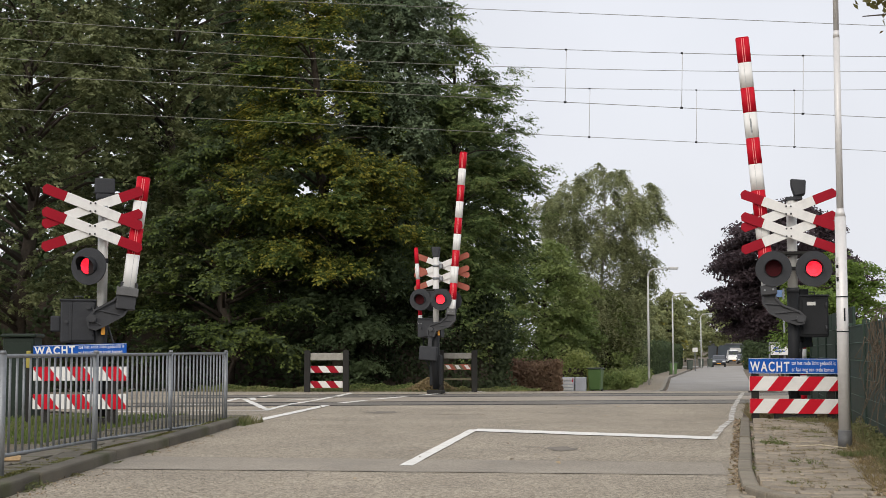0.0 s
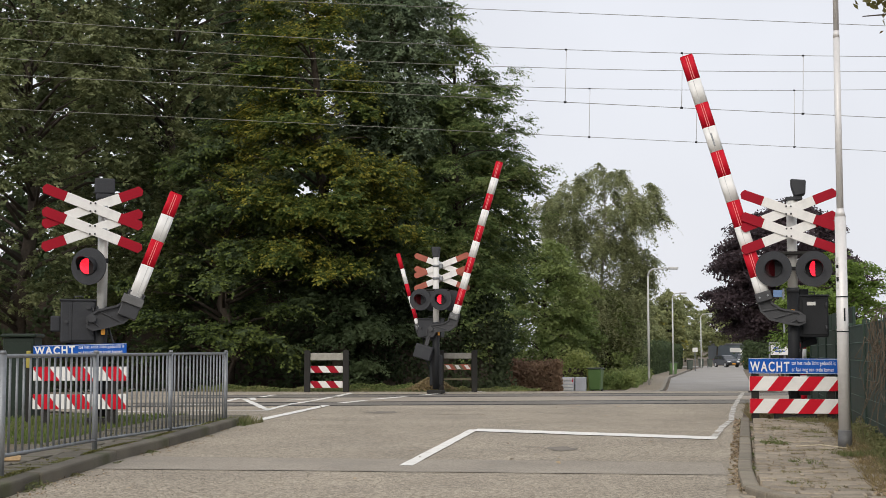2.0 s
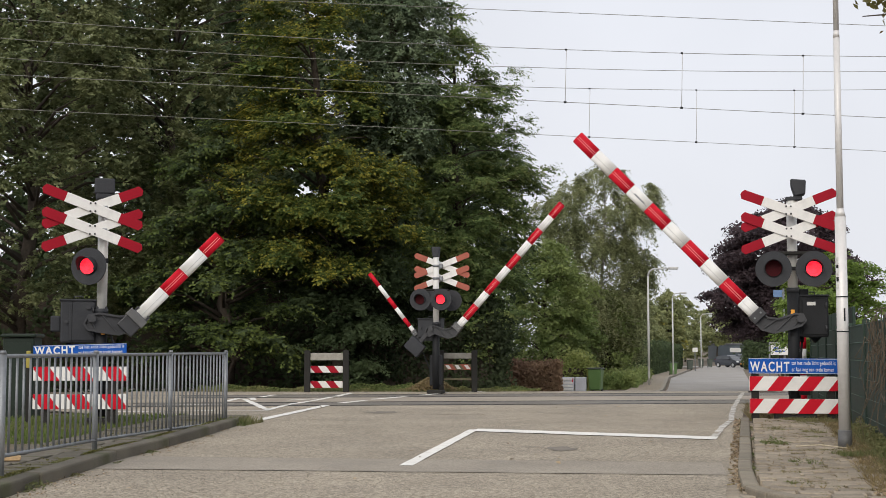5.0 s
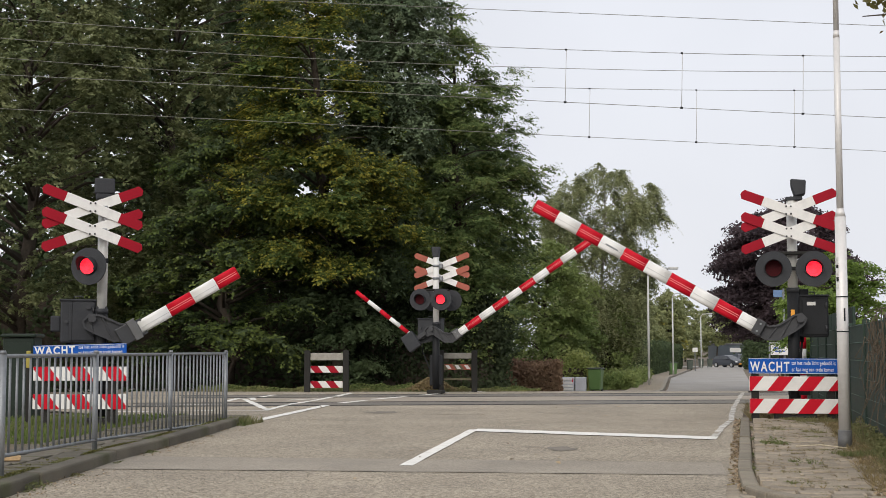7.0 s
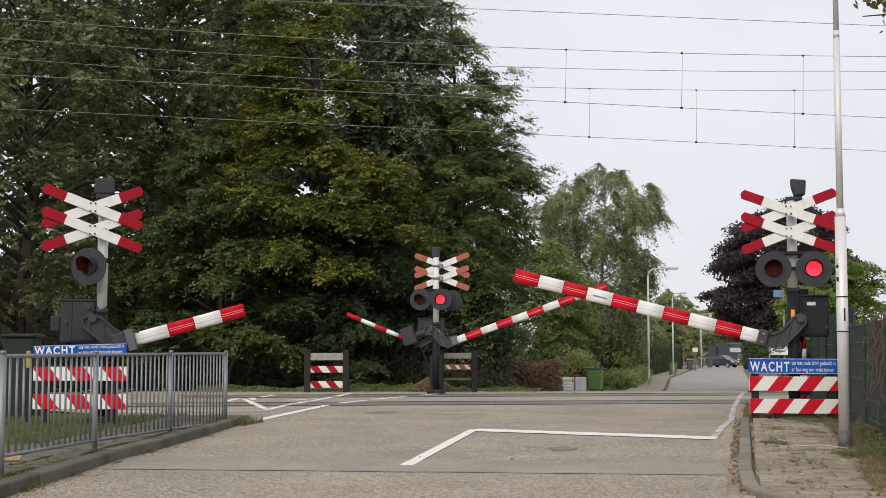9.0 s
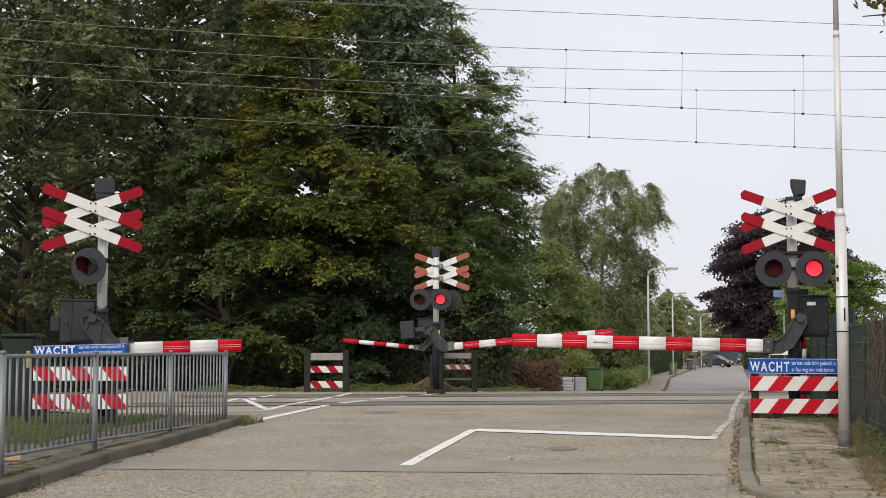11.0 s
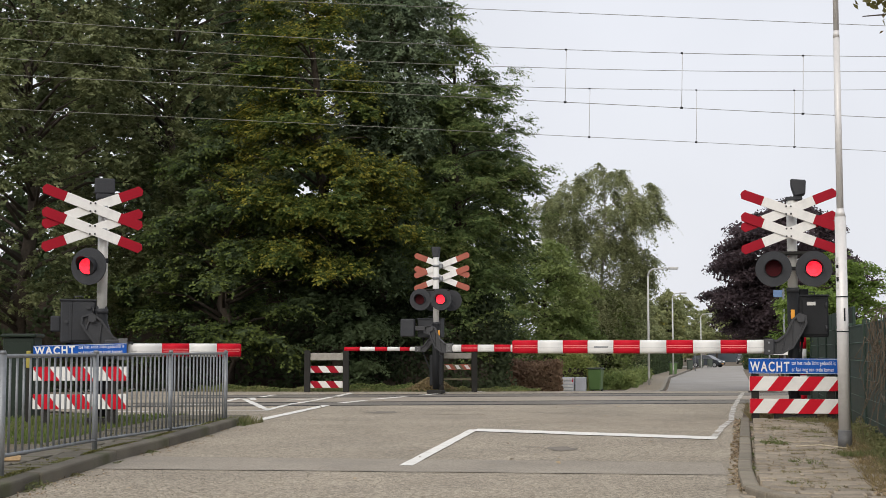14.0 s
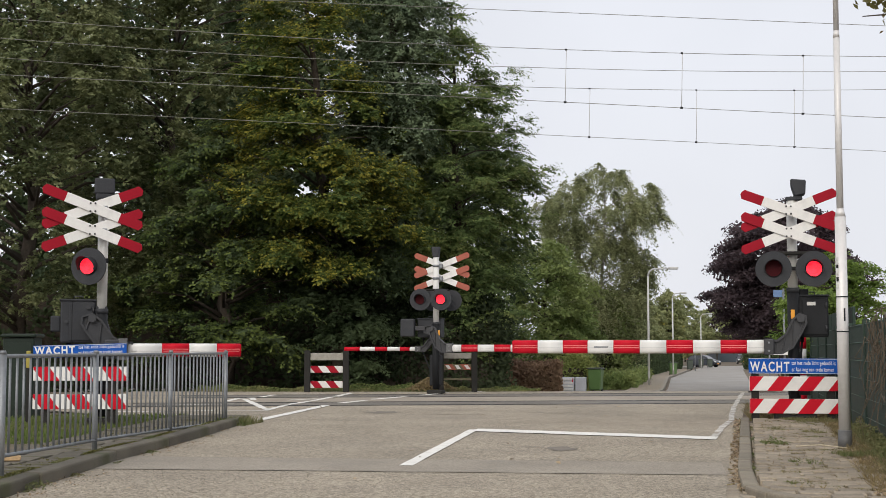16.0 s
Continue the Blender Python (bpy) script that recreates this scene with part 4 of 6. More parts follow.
def pavers(origin, direction, length, width_at, size, gap, z, mat_, name, label, shift=True):
    """Paving stones laid in rows along a line; width_at gives the left and right limit at a distance along it."""
    pv = thing(name, pose(0, 0, 0), label, "pavement", kind="structure")
    shared = mesh_of("paver", box((0, 0, 0), (size[0] - gap, size[1] - gap, 0.07), 0.008), mat_)
    d = Vector(direction).normalized()
    r = Vector((d.y, -d.x))
    ang = math.degrees(math.atan2(r.y, r.x))
    v, row = 0.0, 0
    while v < length:
        lo, hi = width_at(v)
        half = 0.5 if shift and row % 2 else 1.0
        u = lo + size[0] * half / 2
        while u < hi:
            p = Vector(origin) + d * v + r * u
            ob = new("paver", shared)
            ob.parent = pv
            ob.matrix_basis = pose(p.x, p.y, z - 0.035 + random.uniform(-0.007, 0.005), random.uniform(-3.2, 3.2), random.uniform(-2.4, 2.4), ang + random.uniform(-4.2, 4.2)) @ Matrix.Diagonal((half, 1, 1, 1))
            u += size[0] * (half + 1) / 2
            half = 1.0
        v += size[1]
        row += 1
    return pv


def lamp_post(at, h, reach, r, label, head_dir=1):
    u = thing("street_lamp", at, label, "street lamp", "street lamps along the far street")
    part("pole", tube((0, 0, 0), (0, 0, h - 0.35), r, r * 0.75, 16), POLE, u)
    pts = [(0, 0, h - 0.35), (0.08 * head_dir, 0, h - 0.12), (0.25 * head_dir, 0, h), (reach * 0.75 * head_dir, 0, h + 0.03)]
    part("arm", limb_tubes(pts, r * 0.75, r * 0.6, 12), POLE, u)
    part("lamp_head", box((reach * head_dir * 0.88, 0, h + 0.04), (0.5, 0.24, 0.13), 0.04), POLE, u, "flat grey lamp head")
    part("door", box((0, -r, 0.6), (0.07, 0.02, 0.35), 0.005), POLE, u)


def build_near_pole():
    u = thing("metal_pole", pose(3.678, 12.5, 0), "tall stepped aluminium pole beside the pavement", "pole")
    part("base_sleeve", tube((0, 0, 0), (0, 0, 0.20), 0.063, seg=28), CLAMP, u, "dull grey sleeve at the foot")
    part("lower_tube", tube((0, 0, 0.20), (0, 0, 2.16), 0.0545, 0.0505, 28), ALU, u)
    part("shoulder", tube((0, 0, 2.16), (0, 0, 2.237), 0.0505, 0.0315, 28), ALU, u)
    part("upper_tube", tube((0, 0, 2.237), (0, 0, 3.84), 0.0315, 0.0295, 24), ALU, u)
    part("neck", tube((0, 0, 3.84), (0, 0, 3.91), 0.0295, 0.025, 24), ALU, u)
    part("top_tube", tube((0, 0, 3.91), (0, 0, 6.3), 0.025, 0.024, 24), ALU, u)
    part("slot", box((0.005, -0.053, 1.255), (0.014, 0.012, 0.12), 0.003), BLACK, u)
    for z, d in ((1.42, 0.06), (1.1, 0.06)):
        part("strap", tube((0, 0, z - 0.005), (0, 0, z + 0.005), 0.0565, seg=24), BLACK, u)
    for k in range(5):
        part("sticker", box((-0.045, -0.029, 1.52 + k * 0.062), (0.012, 0.02, 0.042), 0.002, (0, 0, 32)), BLACK if k % 2 else OFFWHITE, u, "torn sticker")
    part("sticker", box((-0.045, -0.029, 1.74), (0.012, 0.02, 0.06), 0.002, (0, 0, 32)), OFFWHITE, u)


def build_green_fence():
    f = thing("garden_fence", pose(0, 0, 0), "dark green slatted garden fence overgrown with dry vine", "fence")
    d = Vector((0.208, 0.978, 0))
    p0 = Vector((3.15, 8.3, 0))
    n = 9
    for k in range(n + 1):
        p = p0 + d * (1.96 * k)
        part("post", box((p.x, p.y, 0.62), (0.06, 0.06, 1.26), 0.008, (0, 0, -12)), GREEN, f)
        if k == n:
            break
        q = p + d * 0.98
        part("screen", box((q.x, q.y, 0.62), (0.012, 1.88, 1.18), 0.0, (0, 0, -12)), GREEN, f, "dark green screen panel")
        for z in np.linspace(0.05, 1.2, 7):
            part("wire", tube((p.x - 0.012, p.y, z), (p.x + d.x * 1.96 - 0.012, p.y + d.y * 1.96, z), 0.004, seg=6), GREEN_WIRE, f)
    # a taller dark part farther along
    for k in range(3):
        q = Vector((5.55, 18.6, 0)) + d * 1.9 * k
        part("tall_panel", box((q.x, q.y, 0.75), (0.04, 1.84, 1.5), 0.01, (0, 0, -12)), GREEN, f, "taller dark green panel")


def build_kerbs():
    kerb_run([(2.02, 8.95), (2.25, 10.2), (2.63, 11.9), (3.76, 17.0), (3.96, 17.9)], 0.11, 0.05, "kerb_right", "weathered grey concrete kerb along the brick pavement", material=KERB_WORN)
    kerb_run([(2.9, 7.95), (2.45, 8.02), (2.18, 8.22), (2.06, 8.55), (2.02, 8.95)], 0.11, 0.05, "kerb_corner", "rounded weathered kerb at the pavement corner", 0.3, KERB_WORN)
    kerb_run([(-2.85, 6.5), (-2.83, 9.4), (-2.815, 11.5), (-2.72, 13.2), (-2.64, 15.0), (-2.62, 17.0)], 0.15, 0.092, "kerb_left", "stained mossy concrete kerb along the railing", 3.2, KERB_OLD)
    far_edge = [(7.2, 46), (10.75, 66), (15.25, 92), (25.2, 138)]
    bm = strip([(x - 0.16, y) for x, y in far_edge], far_edge, 0.09, thick=0.2)
    tagged(part("kerb_far", bm, CONCRETE), "pale kerb along the far street", "kerb", kind="structure")
    # gutter of loose bricks at the right road edge
    pavers((1.86, 8.6), (0.2139, 0.9768), 9.2, lambda v: (-0.09, 0.17), (0.1, 0.2), 0.012, 0.006, PAVER, "gutter", "brick gutter at the road edge", False)
    pavers((1.964, 8.06), (0.2139, 0.9768), 10.1, lambda v: (float(np.interp(v, [0, 0.2, 0.5, 0.9, 2, 10], [0.5, 0.21, 0.06, -0.07, -0.11, -0.06])), 1.12), (0.215, 0.2), 0.024, 0.045, PAVER, "pavement_right", "weathered brown brick pavement with grass in the joints")
    pavers((-3.1, 8.6), (0.02, 1.0), 9.6, lambda v: (-0.78 + v * 0.025, 0.1 + v * 0.025), (0.3, 0.3), 0.014, 0.08, KERB_OLD, "pavement_left", "mossy concrete slab pavement beside the railing", False)
    bm = strip([(5.6, 46), (9.2, 66), (13.7, 92), (23.6, 138)], [(7.03, 46), (10.58, 66), (15.08, 92), (25.03, 138)], 0.07, thick=0.2)
    tagged(part("pavement_far", bm, PAVER), "brown paved footway along the far street", "pavement", kind="structure")


# ---- plants ----
def grass_patch(name, region, count, h, material, label, seed, zf=0.0, lean=0.5, width=0.012):
    """Blades of grass over a region: a function from two random numbers to x, y."""
    rng = np.random.default_rng(seed)
    xy = np.array([region(a, b) for a, b in rng.random((count, 2))])
    z = np.interp(xy[:, 1], BREAKS, [0, -0.2, -0.6, -0.85, -0.92, -1.1]) + zf
    hh = h * rng.uniform(0.4, 1.3, count)
    ang = rng.uniform(0, 2 * np.pi, count)
    w = width * rng.uniform(0.6, 1.4, count)
    base = np.stack([xy[:, 0], xy[:, 1], z], 1)
    side = np.stack([np.cos(ang), np.sin(ang), 0 * ang], 1) * w[:, None]
    tip = base + np.stack([rng.normal(0, lean, count) * hh, rng.normal(0, lean, count) * hh, hh], 1)
    co = np.stack([base - side, base + side, tip], 1).reshape(-1, 3)
    me = bpy.data.meshes.new(name)
    me.from_pydata(co.tolist(), [], np.arange(3 * count).reshape(-1, 3).tolist())
    me.materials.append(material)
    return tagged(new(name, me), label, "grass", kind="stuff")


def limb_tubes(points, r0, r1, seg=7, bm=None):
    """One bent round bar through points, tapering from r0 to r1."""
    bm = bm or bmesh.new()
    pts = [Vector(p) for p in points]
    n = len(pts) - 1
    prev = None
    for i, p in enumerate(pts):
        d = (pts[min(n, i + 1)] - pts[max(0, i - 1)]).normalized()
        q = d.to_track_quat("Z", "Y")
        r = r0 + (r1 - r0) * i / n
        ring = [bm.verts.new(p + q @ Vector((r * math.cos(2 * math.pi * k / seg), r * math.sin(2 * math.pi * k / seg), 0))) for k in range(seg)]
        if prev:
            for k in range(seg):
                f = bm.faces.new((prev[k], prev[(k + 1) % seg], ring[(k + 1) % seg], ring[k]))
                f.smooth = True
        else:
            bm.faces.new(ring[::-1])
        prev = ring
    bm.faces.new(prev)
    return bm


def tree(name, x, y, h, profile, leaves, leaf, leaf_material, label, seed, bark=None, clumps=260, flat=0.45, droop=0.25, trunk_r=0.2, inner=0.35, clump_r=0.7, centre=(0, 0)):
    """A tree: tapered trunk with limbs, and a crown of leaf clumps set on the limbs inside a profile of (height share, radius)."""
    rng = np.random.default_rng(seed)
    z0 = ground_z(y)
    u = thing(name, pose(x, y, z0), label, "tree", "trees beyond the tracks" if y > 30 else "")
    hs, rs = [p[0] * h for p in profile], [p[1] for p in profile]
    cl, tries = [], 0
    while len(cl) < clumps and tries < clumps * 20:
        tries += 1
        z = rng.uniform(hs[0], hs[-1])
        R = np.interp(z, hs, rs)
        if rng.random() > (R / max(rs)) ** 1.1 + 0.03:
            continue
        a = rng.uniform(0, 2 * np.pi)
        rr = R * (1 - inner * rng.random() ** 1.6) * (0.86 + 0.22 * noise.noise((math.cos(a) * 2 + seed, math.sin(a) * 2, z * 0.55)) + 0.12 * float(np.clip(rng.normal(), -1.3, 1.0)))
        c = np.array([centre[0] * z / h + rr * math.cos(a), centre[1] * z / h + rr * math.sin(a), z])
        cl.append(c)
    cl = np.array(cl)
    per = leaves // len(cl)
    idx = np.repeat(np.arange(len(cl)), per)
    n = len(idx)
    off = rng.normal(size=(n, 3))
    off /= np.linalg.norm(off, axis=1, keepdims=True)
    off *= (rng.random((n, 1)) ** 0.5) * clump_r * rng.uniform(0.6, 1.25, (len(cl), 1))[idx]
    off[:, 2] *= flat
    out = cl[idx].copy()
    out[:, 2] = 0
    out /= np.linalg.norm(out, axis=1, keepdims=True) + 1e-6
    along = (off * out).sum(1)
    off[:, 2] -= droop * along
    pts = cl[idx] + off
    pts[:, 2] = np.maximum(pts[:, 2], 0.15)
    nrm = np.array([0, 0, 0.9]) + out * 0.5 + rng.normal(size=(n, 3)) * 0.55
    crown = new("crown", leaves_mesh("crown", pts, nrm, leaf, leaf_material, 1.7, seed))
    crown.parent = u
    # trunk and limbs
    wob = rng.normal(0, 0.12, (7, 2))
    tp = [Vector((centre[0] * k / 6 + wob[k][0] * (k > 0), centre[1] * k / 6 + wob[k][1] * (k > 0), h * 0.93 * k / 6)) for k in range(7)]
    bm = limb_tubes(tp, trunk_r, trunk_r * 0.12, 12)
    part("trunk", bm, bark or BARK, u)
    pick = rng.choice(len(cl), min(len(cl), 42), replace=False)
    for j in pick:
        c = Vector(cl[j])
        s = max(0.1, min(0.9, (c.z - 0.25 * c.xy.length) / (h * 0.93)))
        i = min(5, int(s * 6))
        root = tp[i].lerp(tp[i + 1], s * 6 - i)
        mid = root.lerp(c, 0.55) + Vector((0, 0, 0.12 * c.xy.length))
        part("limb", limb_tubes([root, mid, c], trunk_r * 0.3 * (1 - 0.6 * s), 0.012, 6), bark or BARK, u)
    return u


def leafy_tree(name, x, y, h, profile, leaves, leaf, leaf_material, label, seed, form="billow", tips=None, limbs=90, twig=0.5, per=12, fan=0.9, lift=0.2, droop=0.3, spread=0.3, billow=1.2, lean=(0, 0), trunk_r=0.22, bark=None, low=0.0, tip_share=0.5, open_side=0.72):
    """A tree whose leaves sit along twigs. The twigs spring from limbs in sprays ("spray") or from rounded masses at the limbs' ends ("billow")."""
    rng = np.random.default_rng(seed)
    u = thing(name, pose(x, y, ground_z(y)), label, "tree", "trees beyond the tracks" if y > 30 else "")
    hs, rs = [p[0] * h for p in profile], [p[1] for p in profile]
    wob = rng.normal(0, 0.12, (7, 2))
    tp = [Vector((lean[0] * k / 6 + wob[k][0] * (k > 0), lean[1] * k / 6 + wob[k][1] * (k > 0), h * 0.94 * k / 6)) for k in range(7)]
    roots, outs, ends = [], [], []
    weight = np.cumsum([max(0.45, np.interp(z, hs, rs)) for z in np.linspace(hs[0], hs[-1], 60)])
    for i in range(limbs):
        z = float(np.interp((i + rng.random()) / limbs, weight / weight[-1], np.linspace(hs[0], hs[-1], 60)))
        R = float(np.interp(z, hs, rs)) * rng.uniform(0.80, 1.06)
        # the open side of the row carries more limbs
        a = rng.normal(-math.pi / 2, 1.15) if rng.random() < open_side else rng.uniform(0, 2 * math.pi)
        o = np.array([math.cos(a), math.sin(a), 0.0])
        c = np.array([lean[0] * z / h, lean[1] * z / h, z])
        if form == "spray":
            n = max(3, int(R * 3.2))
            rise = rng.uniform(-0.05, 0.45)
            for q in np.linspace(0.38 if R > 1.1 else 0.1, 1.0, n):
                s_ = rng.normal(0, 0.08 + 0.16 * q, 3) * [1, 1, 0.3]
                roots.append(c + o * R * q + s_ + [0, 0, R * (rise * q - 0.28 * q * q)])
                outs.append(a)
        else:
            b0 = c + o * max(0.1, R - billow * 0.75)
            n = int(16 * billow ** 2)
            v = rng.normal(size=(n, 3)) + o * 0.75 + [0, 0, 0.45]
            v /= np.linalg.norm(v, axis=1, keepdims=True)
            rad = billow * rng.uniform(0.7, 1.15) * rng.uniform(0.6, 1.05, (n, 1))
            for p, w in zip(b0 + v * rad * [1, 1, 0.8], v):
                roots.append(p)
                outs.append(math.atan2(w[1], w[0]))
        ends.append(c + o * R * 0.8)
    roots, outs = np.array(roots), np.array(outs)
    nt = leaves // per
    k = rng.integers(len(roots), size=nt)
    az = outs[k] + rng.normal(0, fan, nt)
    el = lift + rng.normal(0, 0.30 if form == "spray" else 0.6, nt)
    d = np.stack([np.cos(az) * np.cos(el), np.sin(az) * np.cos(el), np.sin(el)], 1)
    base = roots[k] + rng.normal(size=(nt, 3)) * spread * ([1, 1, 0.25] if form == "spray" else [1, 1, 1])
    L = twig * rng.uniform(0.45, 1.3, nt)
    t = (np.arange(per) + rng.uniform(0.1, 0.9, (nt, per))) / per
    pts = base[:, None] + d[:, None] * (L[:, None] * t)[..., None]
    pts[..., 2] -= droop * L[:, None] * t ** 1.8
    side = np.cross(d, [0, 0, 1.0])
    pts += side[:, None] * (np.where(np.arange(per) % 2, 1, -1) * leaf * rng.uniform(0.3, 1.0, (nt, per)))[..., None] + rng.normal(size=(nt, per, 3)) * leaf * 0.35
    nrm = np.array([0, 0, 0.8]) + d[:, None] * 0.7 + rng.normal(size=(nt, 1, 3)) * 0.2 + rng.normal(size=(nt, per, 3)) * 0.24
    pts, nrm = pts.reshape(-1, 3), nrm.reshape(-1, 3)
    keep = pts[:, 2] > low
    outer = (t > 1 - tip_share * rng.uniform(0.3, 1.0, (nt, 1))).ravel() if tips else np.zeros(nt * per, bool)
    for part_name, sel, m, sd in (("crown", keep & ~outer, leaf_material, seed), ("outer_foliage", keep & outer, tips, seed + 500)):
        if m:
            new(part_name, leaves_mesh(part_name, pts[sel], nrm[sel], leaf, m, 1.7, sd)).parent = u
    part("trunk", limb_tubes(tp, trunk_r, trunk_r * 0.12, 12), bark or BARK, u)
    for j in range(0, limbs, max(1, limbs // 46)):
        c = Vector(ends[j])
        s_ = max(0.08, min(0.9, (c.z - 0.3 * c.xy.length) / (h * 0.94)))
        i = min(5, int(s_ * 6))
        root = tp[i].lerp(tp[i + 1], s_ * 6 - i)
        part("limb", limb_tubes([root, root.lerp(c, 0.5) + Vector((0, 0, 0.1 * c.xy.length)), c], trunk_r * 0.3 * (1 - 0.6 * s_), 0.012, 6), bark or BARK, u)
    return u


def hedge(name, x, y, size, turn, leaves, leaf, leaf_material, label, seed, core=None, rough=0.12):
    """A clipped or loose hedge: a dark twiggy core inside a coat of leaves with an uneven face."""
    rng = np.random.default_rng(seed)
    u = thing(name, pose(x, y, ground_z(y), 0, 0, turn), label, "hedge")
    sx, sy, sz = size
    c = box((0, 0, sz * 0.45), (sx * 0.9, sy * 0.7, sz * 0.82), 0.1)
    part("core", c, core or BARK, u)
    p = rng.uniform(-0.5, 0.5, (leaves, 3))
    face = rng.integers(0, 4, leaves)
    p[face == 0, 1] = -0.5
    p[face == 1, 1] = 0.5
    p[face == 2, 2] = 0.5
    k = (face == 3)
    p[k, 0] = np.sign(p[k, 0]) * 0.5
    nrm = np.where((face == 2)[:, None], [0, -0.3, 1], [0, -1, 0.4]) + rng.normal(size=(leaves, 3)) * 0.6
    pts = p * [sx, sy, sz] + [0, 0, sz / 2]
    lump = np.array([noise.noise((a * 1.3 + seed, b, c_ * 1.3)) for a, b, c_ in pts])
    pts += (rng.normal(size=(leaves, 3)) * 0.35 + lump[:, None] * np.array([0.3, 1.0, 1.0])) * rough * 1.6
    pts[:, 2] = np.abs(pts[:, 2])
    cr = new("foliage", leaves_mesh("foliage", pts, nrm, leaf, leaf_material, 1.6, seed))
    cr.parent = u
    return u


def build_trees():
    oak = leaf_mat("oak_leaves", (0.127, 0.162, 0.072), (0.220, 0.240, 0.112))
    dark = leaf_mat("dark_green_leaves", (0.060, 0.088, 0.042), (0.090, 0.122, 0.056))
    # near-black leaf colour that paints in the shade of overhanging trees
    shade_dark = leaf_mat("shade_dark_leaves", (0.026, 0.040, 0.018), (0.045, 0.060, 0.026))
    deep = leaf_mat("deep_green_leaves", (0.082, 0.130, 0.046), (0.148, 0.200, 0.068))
    grey = leaf_mat("grey_green_leaves", (0.140, 0.195, 0.115), (0.205, 0.255, 0.150))
    yellow = leaf_mat("yellowing_leaves", (0.068, 0.112, 0.030), (0.122, 0.158, 0.042))
    birch = leaf_mat("birch_leaves", (0.22, 0.25, 0.125), (0.33, 0.345, 0.18), 0.3)
    purple = leaf_mat("purple_leaves", (0.062, 0.046, 0.055), (0.105, 0.076, 0.084))
    fresh = leaf_mat("fresh_green_leaves", (0.125, 0.20, 0.040), (0.225, 0.30, 0.070), 0.3)
    # both far leaf colours are raised paler to stand in for distance haze
    far = leaf_mat("haze_pale_leaves", (0.24, 0.275, 0.13), (0.34, 0.355, 0.17))
    faryel = leaf_mat("haze_pale_yellow_leaves", (0.36, 0.34, 0.09), (0.46, 0.42, 0.13))
    brown = leaf_mat("beech_hedge_leaves", (0.24, 0.145, 0.10), (0.31, 0.21, 0.13))
    shrub = leaf_mat("shrub_leaves", (0.155, 0.22, 0.07), (0.26, 0.31, 0.11))
    oak_tips = leaf_mat("pale_oak_leaves", (0.160, 0.195, 0.090), (0.262, 0.278, 0.136))
    yellow_tips = leaf_mat("yellow_tip_leaves", (0.090, 0.135, 0.032), (0.30, 0.275, 0.045))
    green_tips = leaf_mat("light_green_tip_leaves", (0.085, 0.130, 0.038), (0.150, 0.190, 0.052))
    deep_tips = leaf_mat("olive_tip_leaves", (0.118, 0.172, 0.060), (0.205, 0.24, 0.082))
    def prof(r, low=0.08):
        return [(low, r * 0.55), (low + 0.14, r * 0.9), (0.45, r), (0.7, r * 0.85), (0.9, r * 0.45), (1.0, 0.15)]
    leafy_tree("oak_tree", -11.6, 37.5, 15.5, prof(4.4, 0.14), 128000, 0.064, oak, "tall broadleaf oak with small gaps of sky", 2, limbs=84, twig=0.34, fan=1.0, lift=0.35, spread=0.10, billow=1.0, trunk_r=0.28, tips=oak_tips)
    leafy_tree("oak_tree", -8.0, 40.5, 17, prof(4.4, 0.12), 108000, 0.067, oak, "tall dense oak with dull green leaves", 3, limbs=80, twig=0.34, fan=1.0, lift=0.35, spread=0.10, billow=1.05, trunk_r=0.26, tips=oak_tips)
    leafy_tree("hornbeam", -5.9, 37.4, 7.6, [(0.16, 2.0), (0.34, 2.9), (0.6, 2.4), (0.85, 1.3), (1.0, 0.3)], 70000, 0.059, dark, "dark green hornbeam with layered branches", 4, "spray", green_tips, limbs=46, twig=0.66, fan=0.55, lift=0.10, droop=0.25, spread=0.10)
    leafy_tree("hornbeam", -2.75, 37.2, 13.6, [(0.25, 2.5), (0.33, 2.8), (0.45, 2.6), (0.66, 1.75), (0.85, 1.0), (1.0, 0.35)], 112000, 0.056, yellow, "hornbeam with yellowing layered branches", 5, "spray", yellow_tips, limbs=92, twig=0.66, fan=0.6, lift=0.24, droop=0.2, spread=0.10, lean=(-1.3, 0), tip_share=0.42)
    leafy_tree("hornbeam", -2.4, 38.4, 5.4, [(0.14, 1.8), (0.4, 2.4), (0.8, 2.0), (1.0, 0.6)], 40000, 0.058, dark, "low dark hornbeam under the taller trees", 17, "spray", limbs=40, twig=0.6, fan=0.6, lift=0.05, droop=0.3, spread=0.12)
    leafy_tree("maple_tree", -1.5, 38.7, 16.5, prof(1.9, 0.28), 88000, 0.059, grey, "tall grey-green tree between darker ones", 6, limbs=70, twig=0.34, fan=1.0, lift=0.1, droop=0.5, spread=0.10, billow=0.8)
    leafy_tree("dark_tree", 0.66, 39.5, 11.7, [(0.1, 1.5), (0.2, 1.75), (0.36, 2.1), (0.51, 2.3), (0.64, 2.15), (0.74, 1.75), (0.84, 1.15), (0.9, 0.65), (1.0, 0.25)], 132000, 0.050, deep, "dense dark green tree beside the street", 7, "spray", deep_tips, limbs=120, twig=0.5, fan=0.8, lift=0.16, droop=0.34, spread=0.15, lean=(-0.45, 0), trunk_r=0.17)
    tree("oak_tree", -13.5, 50, 16.5, prof(5.6, 0.03), 21000, 0.19, dark, "dark tree standing behind the front row", 8, clumps=420, clump_r=1.0)
    tree("oak_tree", -5.0, 50, 18.5, prof(5.4, 0.03), 32000, 0.19, dark, "dark tree standing behind the front row", 9, clumps=420, clump_r=1.0)
